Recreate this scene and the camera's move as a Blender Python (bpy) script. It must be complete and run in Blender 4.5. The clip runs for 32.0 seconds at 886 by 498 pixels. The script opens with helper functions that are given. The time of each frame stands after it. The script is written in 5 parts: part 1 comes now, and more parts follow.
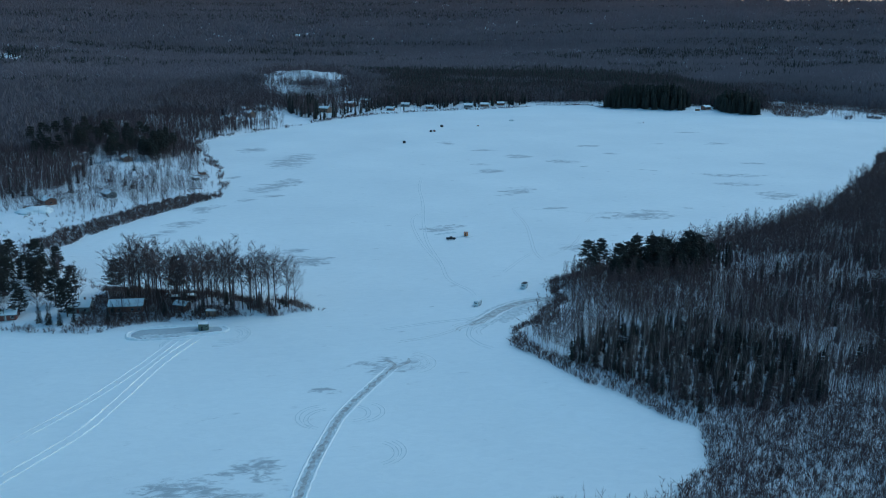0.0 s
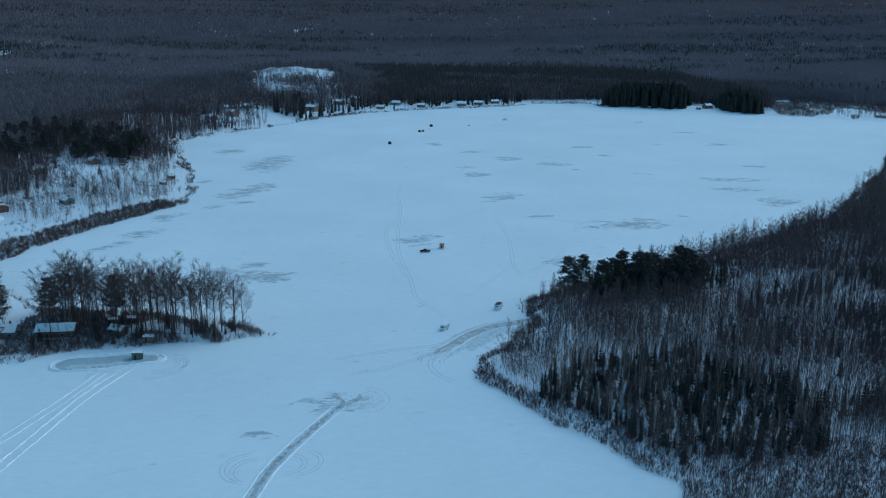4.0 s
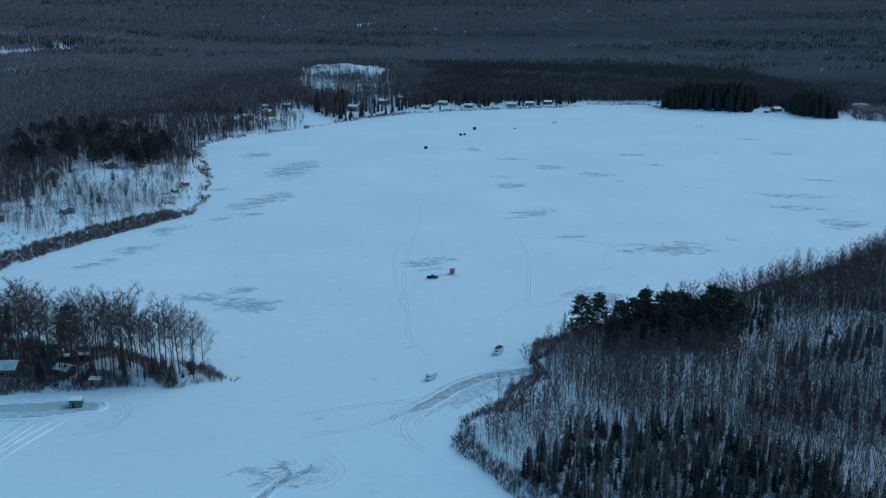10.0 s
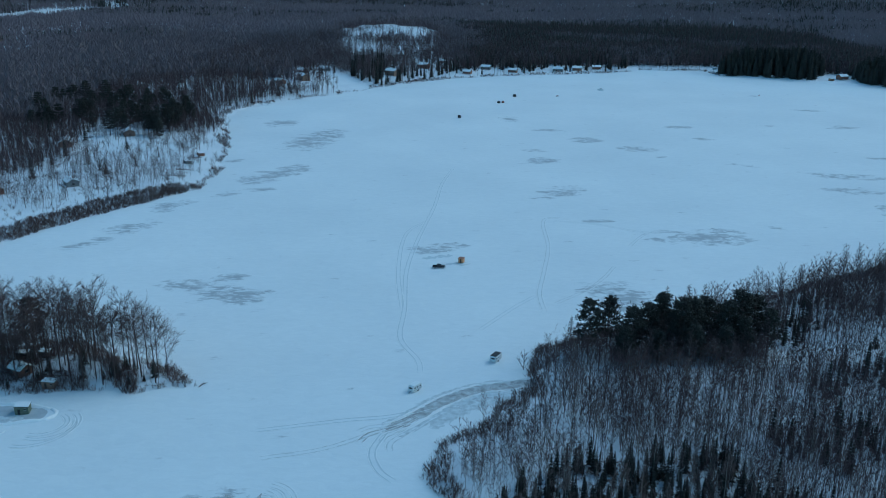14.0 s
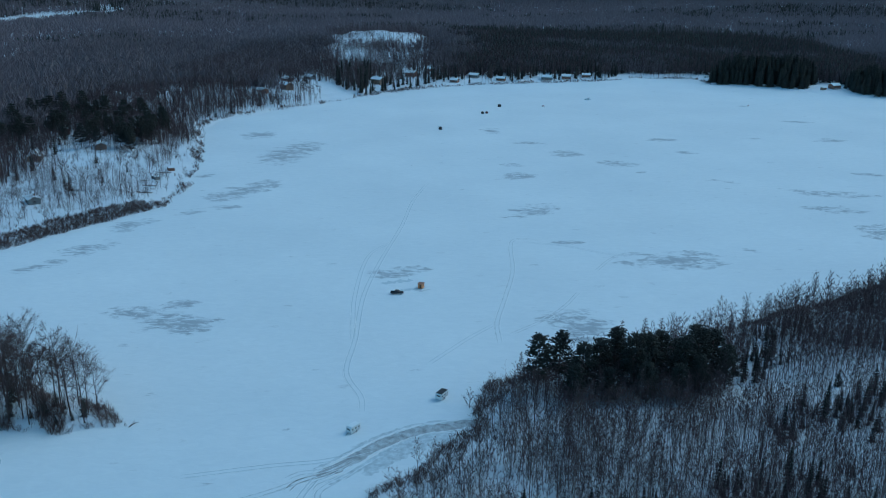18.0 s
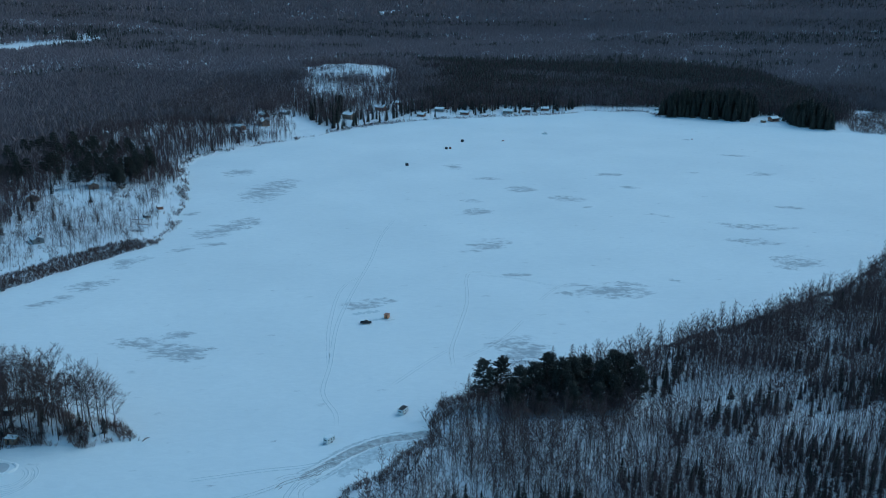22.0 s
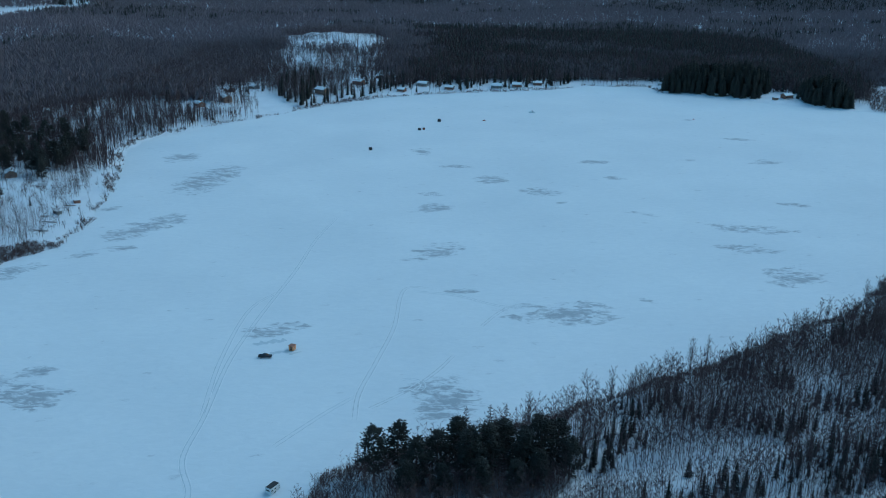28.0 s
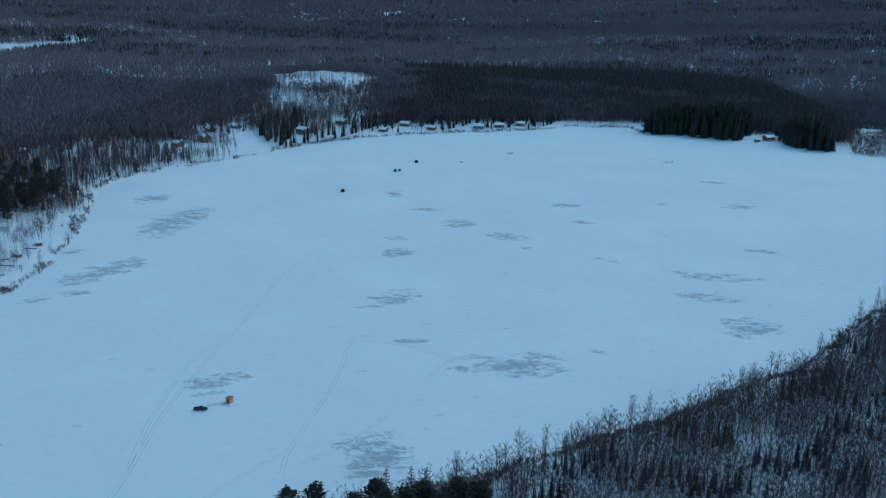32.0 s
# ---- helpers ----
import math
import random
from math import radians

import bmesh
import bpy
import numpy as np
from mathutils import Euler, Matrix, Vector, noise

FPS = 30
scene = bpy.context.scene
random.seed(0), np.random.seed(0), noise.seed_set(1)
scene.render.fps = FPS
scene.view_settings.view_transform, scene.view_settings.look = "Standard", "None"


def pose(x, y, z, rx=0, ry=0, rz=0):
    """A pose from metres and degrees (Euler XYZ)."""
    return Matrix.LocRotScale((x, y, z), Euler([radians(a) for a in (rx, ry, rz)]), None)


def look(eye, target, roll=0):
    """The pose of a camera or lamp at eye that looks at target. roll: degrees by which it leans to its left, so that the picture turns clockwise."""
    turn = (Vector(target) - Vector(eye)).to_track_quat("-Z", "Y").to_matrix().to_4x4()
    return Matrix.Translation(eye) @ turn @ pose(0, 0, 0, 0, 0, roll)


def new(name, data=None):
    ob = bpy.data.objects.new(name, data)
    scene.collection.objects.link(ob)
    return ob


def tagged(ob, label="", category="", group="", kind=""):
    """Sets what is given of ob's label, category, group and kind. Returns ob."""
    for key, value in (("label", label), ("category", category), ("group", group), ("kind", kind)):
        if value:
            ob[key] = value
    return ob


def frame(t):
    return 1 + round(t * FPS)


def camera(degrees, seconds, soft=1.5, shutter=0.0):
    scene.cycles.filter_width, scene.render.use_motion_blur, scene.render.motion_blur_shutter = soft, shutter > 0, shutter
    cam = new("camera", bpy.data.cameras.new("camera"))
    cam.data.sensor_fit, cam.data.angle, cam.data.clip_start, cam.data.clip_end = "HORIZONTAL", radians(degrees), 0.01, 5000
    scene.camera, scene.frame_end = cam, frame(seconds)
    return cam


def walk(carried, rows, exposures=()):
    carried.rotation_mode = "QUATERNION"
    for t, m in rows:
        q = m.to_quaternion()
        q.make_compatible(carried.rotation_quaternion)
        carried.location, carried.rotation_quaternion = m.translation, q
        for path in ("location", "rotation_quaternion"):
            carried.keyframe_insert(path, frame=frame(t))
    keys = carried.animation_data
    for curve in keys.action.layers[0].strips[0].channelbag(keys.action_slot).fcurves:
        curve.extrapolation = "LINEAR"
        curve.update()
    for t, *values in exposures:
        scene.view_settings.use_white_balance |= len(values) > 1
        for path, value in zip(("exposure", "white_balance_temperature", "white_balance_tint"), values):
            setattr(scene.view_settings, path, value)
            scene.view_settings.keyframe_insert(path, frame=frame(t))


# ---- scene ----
cam = camera(52.0, 32.0, soft=1.0)
PATH = [
    (0, (-65.9, -242.8, 140.8), (-33.2, 44.8, 62.2), 0.67),
    (1, (-60.8, -232.5, 140.7), (-28.2, 55.1, 61.5), 0.67),
    (2, (-55.3, -222.3, 140.6), (-22.9, 65.0, 60.8), 0.67),
    (3, (-49.3, -213.4, 140.4), (-17.1, 74.0, 60.4), 0.67),
    (4, (-43.1, -204.0, 140.4), (-12.3, 83.5, 60.3), 0.67),
    (5, (-37.0, -195.5, 140.7), (-8.4, 92.2, 60.6), 0.67),
    (6, (-30.8, -187.2, 141.0), (-4.8, 100.7, 60.8), 0.67),
    (7, (-24.8, -178.4, 141.6), (-3.4, 109.8, 61.1), 0.66),
    (8, (-18.9, -169.9, 142.2), (-2.0, 118.6, 61.7), 0.66),
    (9, (-12.6, -161.2, 142.6), (-0.3, 127.5, 62.2), 0.65),
    (10, (-6.4, -152.2, 143.3), (1.1, 136.2, 60.9), 0.63),
    (11, (0.1, -142.0, 143.6), (3.1, 145.4, 57.8), 0.62),
    (12, (6.3, -132.4, 144.4), (4.9, 153.8, 54.4), 0.61),
    (13, (12.8, -122.4, 145.2), (5.9, 162.8, 52.3), 0.59),
    (14, (19.0, -112.1, 145.6), (7.0, 172.2, 50.3), 0.59),
    (15, (25.4, -100.6, 145.7), (9.9, 182.7, 48.3), 0.58),
    (16, (31.5, -88.8, 145.3), (14.5, 194.2, 47.1), 0.58),
    (16.5, (33.9, -85.9, 146.1), (17.2, 197.0, 47.8), 0.59),
    (17, (36.2, -86.4, 147.6), (20.3, 196.9, 50.4), 0.59),
    (17.5, (38.2, -89.2, 149.7), (23.3, 194.6, 53.4), 0.59),
    (18, (39.8, -95.5, 152.7), (26.1, 188.7, 57.6), 0.60),
    (18.5, (41.1, -105.1, 156.6), (28.7, 179.6, 62.8), 0.61),
    (19, (42.0, -117.3, 161.3), (31.1, 167.8, 68.7), 0.62),
    (19.5, (42.6, -131.0, 166.6), (33.3, 154.5, 75.1), 0.63),
    (20, (42.9, -144.6, 172.2), (35.2, 141.2, 81.5), 0.64),
    (20.5, (43.3, -155.7, 177.3), (36.9, 130.4, 87.2), 0.64),
    (21, (44.2, -161.4, 181.2), (38.8, 124.8, 91.2), 0.63),
    (21.5, (45.9, -160.4, 183.1), (40.9, 125.7, 93.1), 0.63),
    (22, (48.4, -154.6, 183.6), (43.4, 131.5, 93.5), 0.63),
    (22.5, (51.3, -146.9, 183.5), (46.3, 139.1, 93.2), 0.63),
    (23, (54.5, -139.2, 183.4), (49.3, 146.8, 92.8), 0.63),
    (23.5, (57.7, -132.0, 183.5), (52.5, 153.9, 92.5), 0.62),
    (24, (61.0, -125.2, 183.8), (55.7, 160.4, 92.2), 0.62),
    (24.5, (64.3, -118.8, 184.3), (59.2, 166.5, 91.7), 0.62),
    (25, (67.9, -112.1, 184.5), (62.9, 172.8, 90.7), 0.62),
    (25.5, (71.9, -104.8, 184.5), (66.9, 179.6, 89.1), 0.61),
    (26, (76.1, -97.1, 184.1), (70.9, 186.8, 87.3), 0.61),
    (26.5, (80.5, -89.4, 183.7), (74.5, 194.0, 85.5), 0.61),
    (27, (85.1, -81.7, 183.3), (77.5, 201.2, 84.0), 0.61),
    (27.5, (89.7, -74.2, 183.0), (80.0, 208.4, 82.7), 0.61),
    (28, (94.5, -66.7, 182.7), (82.2, 215.5, 81.6), 0.61),
    (28.5, (99.2, -59.2, 182.5), (84.4, 222.6, 80.8), 0.60),
    (29, (103.7, -51.9, 182.3), (86.6, 229.6, 80.2), 0.60),
    (29.5, (108.0, -45.0, 182.2), (89.2, 236.4, 79.8), 0.60),
    (30, (111.9, -39.0, 182.2), (92.2, 242.3, 79.8), 0.60),
    (30.5, (115.3, -35.9, 182.6), (95.6, 245.5, 80.6), 0.62),
    (31, (118.2, -31.9, 182.6), (98.6, 249.7, 80.9), 0.63),
    (31.5, (121.1, -43.8, 186.0), (103.0, 238.9, 87.5), 0.80),
    (32, (123.6, -57.8, 189.3), (108.8, 227.7, 98.5), 0.80),
]
walk(cam, [(t, look(e, g, r)) for t, e, g, r in PATH],
     exposures=[(0.0, 0.95, 4650, -13), (28.5, 0.95, 4650, -13), (30.0, 0.82, 4570, -13), (31.0, 0.67, 4420, -13),
                (31.5, 0.75, 4490, -13), (32.0, 0.95, 4650, -13)])

# ---- world and light: a grey-blue winter dusk under an even sky ----
world = bpy.data.worlds.new("dusk_sky")
scene.world = world
world.use_nodes = True
wn = world.node_tree
sky = wn.nodes.new("ShaderNodeTexSky")
sky.sky_type = 'NISHITA'
sky.sun_disc = False
sky.sun_elevation = radians(5.0)
sky.sun_rotation = radians(60.0)
sky.air_density, sky.dust_density, sky.ozone_density = 1.0, 1.6, 2.0
wn.nodes["Background"].inputs["Strength"].default_value = 0.15
wn.links.new(sky.outputs[0], wn.nodes["Background"].inputs["Color"])
sun_data = bpy.data.lights.new("sun", 'SUN')
sun_data.energy, sun_data.angle, sun_data.color = 0.5, radians(40), (1.0, 0.93, 0.86)
sun = new("sun", sun_data)
sun.matrix_world = look((0, 0, 500), (-380, -220, 0))


# ---- materials ----
def socket(node, *names):
    for n in names:
        if n in node.inputs:
            return node.inputs[n]


def ramp_mat(name, low, high, scale, rough=0.8, bump=0.3, fine=8.0, spread=0.25, random_tone=0.0, island=0.0):
    """Two-scale noise between two colours with fine relief."""
    m = bpy.data.materials.new(name)
    m.use_nodes = True
    nt = m.node_tree
    b = nt.nodes["Principled BSDF"]
    geo = nt.nodes.new("ShaderNodeNewGeometry")
    n1 = nt.nodes.new("ShaderNodeTexNoise")
    n1.inputs["Scale"].default_value, n1.inputs["Detail"].default_value = scale, 5
    n2 = nt.nodes.new("ShaderNodeTexNoise")
    n2.inputs["Scale"].default_value, n2.inputs["Detail"].default_value = scale * fine, 3
    for n in (n1, n2):
        nt.links.new(geo.outputs["Position"], n.inputs["Vector"])
    mix = nt.nodes.new("ShaderNodeMath")
    mix.operation = 'MULTIPLY_ADD'
    mix.inputs[1].default_value = 0.4
    nt.links.new(n2.outputs[0], mix.inputs[0])
    sc = nt.nodes.new("ShaderNodeMath")
    sc.operation = 'MULTIPLY'
    sc.inputs[1].default_value = 0.6
    nt.links.new(n1.outputs[0], sc.inputs[0])
    nt.links.new(sc.outputs[0], mix.inputs[2])
    value = mix.outputs[0]
    for weight, source in ((random_tone, "object"), (island, "island")):
        if weight:
            src = nt.nodes.new("ShaderNodeObjectInfo").outputs["Random"] if source == "object" else geo.outputs["Random Per Island"]
            add = nt.nodes.new("ShaderNodeMath")
            add.operation = 'MULTIPLY_ADD'
            add.inputs[1].default_value = weight
            sub = nt.nodes.new("ShaderNodeMath")
            sub.operation = 'SUBTRACT'
            sub.inputs[1].default_value = weight / 2
            nt.links.new(src, add.inputs[0])
            nt.links.new(value, add.inputs[2])
            nt.links.new(add.outputs[0], sub.inputs[0])
            value = sub.outputs[0]
    cr = nt.nodes.new("ShaderNodeValToRGB")
    cr.color_ramp.elements[0].position, cr.color_ramp.elements[1].position = 0.5 - spread, 0.5 + spread
    cr.color_ramp.elements[0].color, cr.color_ramp.elements[1].color = (*low, 1), (*high, 1)
    nt.links.new(value, cr.inputs[0])
    nt.links.new(cr.outputs[0], b.inputs["Base Color"])
    b.inputs["Roughness"].default_value = rough
    if bump:
        bp = nt.nodes.new("ShaderNodeBump")
        bp.inputs["Strength"].default_value = bump
        bp.inputs["Distance"].default_value = 0.3 / scale * 0.2
        nt.links.new(mix.outputs[0], bp.inputs["Height"])
        nt.links.new(bp.outputs[0], b.inputs["Normal"])
    return m


def plain_mat(name, colour, rough=0.5, metal=0.0, tone=0.12):
    return_mat = ramp_mat(name, [c * (1 - tone) for c in colour], [min(1, c * (1 + tone)) for c in colour], 2.0, rough, 0.1)
    return_mat.node_tree.nodes["Principled BSDF"].inputs["Metallic"].default_value = metal
    return return_mat


SNOW = ramp_mat("land_snow", (0.66, 0.69, 0.74), (0.82, 0.84, 0.87), 0.08, 0.75, 0.5, 14)
ROOF_SNOW = ramp_mat("roof_snow", (0.74, 0.77, 0.8), (0.84, 0.86, 0.88), 0.5, 0.7, 0.3)
BERM = ramp_mat("ploughed_snow", (0.74, 0.77, 0.8), (0.86, 0.87, 0.88), 0.6, 0.75, 0.8)
SLUSH = ramp_mat("driven_slush", (0.42, 0.46, 0.49), (0.74, 0.78, 0.81), 0.5, 0.5, 0.4, 10, 0.14)
DARK_SLUSH = ramp_mat("dirty_slush", (0.21, 0.205, 0.205), (0.62, 0.64, 0.66), 0.45, 0.45, 0.4, 8, 0.14)
TRACK = ramp_mat("packed_track_snow", (0.47, 0.53, 0.57), (0.66, 0.71, 0.75), 0.5, 0.6, 0.5, 9)
RINK_ICE = ramp_mat("rink_ice", (0.40, 0.43, 0.47), (0.62, 0.66, 0.70), 0.25, 0.25, 0.1, 9)
BARK = ramp_mat("bark_grey_brown", (0.05, 0.036, 0.035), (0.115, 0.083, 0.08), 1.2, 0.9, 0.6, 8, 0.25, 0.3)
TWIG = ramp_mat("bare_twigs", (0.052, 0.036, 0.035), (0.118, 0.081, 0.080), 0.4, 0.9, 0.0, 8, 0.25, 0.35)
TWIG_STUFF = ramp_mat("bare_twigs_woods", (0.062, 0.043, 0.045), (0.135, 0.095, 0.099), 0.03, 0.9, 0.0, 8, 0.25, 0, 0.35)
BIRCH = ramp_mat("birch_bark", (0.24, 0.22, 0.20), (0.42, 0.39, 0.36), 1.5, 0.8, 0.4, 8, 0.2, 0.2)
BIRCH_TWIG = ramp_mat("pale_birch_twigs", (0.10, 0.075, 0.073), (0.19, 0.145, 0.14), 0.4, 0.9, 0.0, 8, 0.25, 0.35)
# far twigs paled and greyed: distance haze put into the base colour
HAZE_TWIG = ramp_mat("grey_far_twigs", (0.165, 0.131, 0.143), (0.245, 0.196, 0.212), 0.004, 0.9, 0.0, 8, 0.25, 0, 0.1)
BIRCH_STUFF = ramp_mat("pale_bark_woods", (0.15, 0.115, 0.112), (0.30, 0.24, 0.23), 0.2, 0.85, 0.0, 8, 0.25, 0, 0.5)
BRUSH = ramp_mat("dry_brush", (0.075, 0.05, 0.046), (0.16, 0.108, 0.10), 0.12, 0.95, 0.0, 8, 0.25, 0, 0.4)
SPRUCE = ramp_mat("spruce_needles", (0.016, 0.017, 0.016), (0.038, 0.038, 0.034), 0.5, 0.85, 0.0, 8, 0.25, 0.3, 0.2)
PINE = ramp_mat("pine_needles", (0.017, 0.018, 0.016), (0.042, 0.042, 0.036), 0.5, 0.85, 0.0, 8, 0.25, 0.3, 0.2)
LOG = ramp_mat("brown_siding", (0.18, 0.085, 0.055), (0.31, 0.155, 0.105), 1.5, 0.75, 0.5, 8, 0.25, 0.25)
TAN = ramp_mat("tan_siding", (0.24, 0.15, 0.105), (0.34, 0.22, 0.155), 1.2, 0.7, 0.4)
GREY = ramp_mat("grey_siding", (0.17, 0.17, 0.17), (0.28, 0.28, 0.28), 1.2, 0.75, 0.4)
GREEN = ramp_mat("green_boards", (0.10, 0.12, 0.09), (0.18, 0.20, 0.15), 1.5, 0.75, 0.5)
RED = ramp_mat("dark_red_siding", (0.13, 0.045, 0.035), (0.21, 0.08, 0.06), 1.3, 0.7, 0.4)
WHITE = ramp_mat("white_panel", (0.62, 0.63, 0.64), (0.76, 0.77, 0.77), 0.9, 0.45, 0.1)
PLY = ramp_mat("orange_plywood", (0.56, 0.26, 0.11), (0.72, 0.36, 0.17), 1.4, 0.65, 0.3)
BLACK_PAINT = plain_mat("black_truck_paint", (0.010, 0.012, 0.02), 0.25)
RUBBER = plain_mat("black_rubber", (0.02, 0.02, 0.02), 0.85)
CHROME = plain_mat("bright_metal", (0.55, 0.56, 0.58), 0.25, 1.0)
DARK = plain_mat("dark_fabric", (0.022, 0.022, 0.025), 0.8, 0, 0.3)
DARK_ROOF = plain_mat("dark_roofing", (0.035, 0.036, 0.04), 0.8, 0, 0.3)
TRIM = plain_mat("painted_trim", (0.6, 0.6, 0.58), 0.5)
RED_PAINT = plain_mat("red_paint", (0.25, 0.02, 0.02), 0.35)
BRICK = plain_mat("chimney_brick", (0.22, 0.12, 0.09), 0.85, 0, 0.3)
ROCK = plain_mat("bare_earth", (0.12, 0.075, 0.055), 0.95, 0, 0.35)
GLASS = plain_mat("window_glass", (0.02, 0.024, 0.03), 0.06)
LAMP = bpy.data.materials.new("lit_lamp")
LAMP.use_nodes = True
LAMP.node_tree.nodes["Principled BSDF"].inputs["Emission Color"].default_value = (1, 0.8, 0.55, 1)
LAMP.node_tree.nodes["Principled BSDF"].inputs["Emission Strength"].default_value = 2.0


def lake_material():
    """Wind-packed snow with bare grey ice where the attribute bare is high, broken into streaks."""
    m = bpy.data.materials.new("lake_snow_and_ice")
    m.use_nodes = True
    nt = m.node_tree
    b = nt.nodes["Principled BSDF"]
    geo = nt.nodes.new("ShaderNodeNewGeometry")
    at = nt.nodes.new("ShaderNodeAttribute")
    at.attribute_name = "bare"
    mp = nt.nodes.new("ShaderNodeMapping")
    mp.inputs["Rotation"].default_value = (0, 0, radians(-12))
    mp.inputs["Scale"].default_value = (0.17, 0.36, 1)
    mp.inputs["Location"].default_value = (3, 5, 0)
    nt.links.new(geo.outputs["Position"], mp.inputs["Vector"])
    streak = nt.nodes.new("ShaderNodeTexNoise")
    streak.inputs["Scale"].default_value, streak.inputs["Detail"].default_value, streak.inputs["Roughness"].default_value = 1.0, 8, 0.66
    streak.inputs["Distortion"].default_value = 0.9
    nt.links.new(mp.outputs[0], streak.inputs["Vector"])
    a = nt.nodes.new("ShaderNodeMath")
    a.operation = 'MULTIPLY_ADD'
    a.inputs[1].default_value = 4.0
    nt.links.new(streak.outputs[0], a.inputs[0])
    nt.links.new(at.outputs["Fac"], a.inputs[2])
    cut = nt.nodes.new("ShaderNodeMapRange")
    cut.inputs["From Min"].default_value, cut.inputs["From Max"].default_value = 2.12, 2.78
    nt.links.new(a.outputs[0], cut.inputs["Value"])
    keep = nt.nodes.new("ShaderNodeMath")
    keep.operation, keep.use_clamp = 'MULTIPLY', True
    keep.inputs[1].default_value = 5.0
    nt.links.new(at.outputs["Fac"], keep.inputs[0])
    ice = nt.nodes.new("ShaderNodeMath")
    ice.operation = 'MULTIPLY'
    nt.links.new(cut.outputs[0], ice.inputs[0])
    nt.links.new(keep.outputs[0], ice.inputs[1])
    big = nt.nodes.new("ShaderNodeTexNoise")
    big.inputs["Scale"].default_value, big.inputs["Detail"].default_value = 0.012, 6
    nt.links.new(geo.outputs["Position"], big.inputs["Vector"])
    both = nt.nodes.new("ShaderNodeMix")
    both.data_type = 'FLOAT'
    both.inputs[0].default_value = 0.45
    nt.links.new(big.outputs[0], both.inputs[2])
    nt.links.new(streak.outputs[0], both.inputs[3])
    cr = nt.nodes.new("ShaderNodeValToRGB")
    cr.color_ramp.elements[0].position, cr.color_ramp.elements[1].position = 0.3, 0.7
    cr.color_ramp.elements[0].color = (0.69, 0.725, 0.76, 1)
    cr.color_ramp.elements[1].color = (0.82, 0.845, 0.865, 1)
    nt.links.new(both.outputs[0], cr.inputs[0])
    mix = nt.nodes.new("ShaderNodeMix")
    mix.data_type = 'RGBA'
    nt.links.new(ice.outputs[0], mix.inputs[0])
    nt.links.new(cr.outputs[0], mix.inputs[6])
    mix.inputs[7].default_value = (0.40, 0.43, 0.468, 1)
    nt.links.new(mix.outputs[2], b.inputs["Base Color"])
    rr = nt.nodes.new("ShaderNodeMapRange")
    rr.inputs["To Min"].default_value, rr.inputs["To Max"].default_value = 0.8, 0.65
    nt.links.new(ice.outputs[0], rr.inputs["Value"])
    nt.links.new(rr.outputs[0], b.inputs["Roughness"])
    bp = nt.nodes.new("ShaderNodeBump")
    bp.inputs["Strength"].default_value, bp.inputs["Distance"].default_value = 0.35, 0.25
    nt.links.new(streak.outputs[0], bp.inputs["Height"])
    nt.links.new(bp.outputs[0], b.inputs["Normal"])
    return m


LAKE = lake_material()

# ---- mesh helpers ----
rng = np.random.default_rng(7)


def mesh_obj(name, V, F, mat, parent=None, label="", smooth=False):
    """One mesh object from arrays of points and of triangles or quads."""
    me = bpy.data.meshes.new(name)
    V = np.asarray(V, dtype=np.float32)
    F = np.asarray(F, dtype=np.int32)
    n = F.shape[1]
    me.vertices.add(len(V))
    me.vertices.foreach_set("co", V.ravel())
    me.loops.add(F.size)
    me.loops.foreach_set("vertex_index", F.ravel())
    me.polygons.add(len(F))
    me.polygons.foreach_set("loop_start", np.arange(0, F.size, n, dtype=np.int32))
    me.polygons.foreach_set("loop_total", np.full(len(F), n, dtype=np.int32))
    if smooth:
        me.polygons.foreach_set("use_smooth", np.ones(len(F), dtype=bool))
    me.materials.append(mat)
    me.update(calc_edges=True)
    ob = new(name, me)
    if parent:
        ob.parent = parent
    if label:
        ob["label"] = label
    return ob


def part(name, bm, mat, parent, label=""):
    me = bpy.data.meshes.new(name)
    bm.to_mesh(me)
    bm.free()
    me.materials.append(mat)
    ob = new(name, me)
    if parent:
        ob.parent = parent
    if label:
        ob["label"] = label
    return ob


def thing(name, x, y, z, rz, label, category, group="", kind=""):
    ob = new(name)
    ob.matrix_world = pose(x, y, z, 0, 0, rz)
    return tagged(ob, label, category, group, kind)


def box(bm, cx, cy, cz, sx, sy, sz, bevel=0.0, taper=1.0, rz=0.0):
    """A box on its centre; taper narrows its top."""
    r = bmesh.ops.create_cube(bm, size=1.0)
    vs = r["verts"]
    for v in vs:
        k = taper if v.co.z > 0 else 1.0
        v.co.x, v.co.y, v.co.z = v.co.x * sx * k, v.co.y * sy * k, v.co.z * sz
    if bevel:
        es = list({e for v in vs for e in v.link_edges})
        out = bmesh.ops.bevel(bm, geom=es, offset=bevel, segments=2, affect='EDGES', profile=0.6)
        vs = list({v for f in out["faces"] for v in f.verts} | {v for v in vs if v.is_valid})
    c, s = math.cos(radians(rz)), math.sin(radians(rz))
    for v in vs:
        x, y = v.co.x, v.co.y
        v.co.x, v.co.y, v.co.z = cx + c * x - s * y, cy + s * x + c * y, cz + v.co.z
    return bm


def boxes(*args, **kw):
    bm = bmesh.new()
    for a in args:
        box(bm, *a, **kw)
    return bm


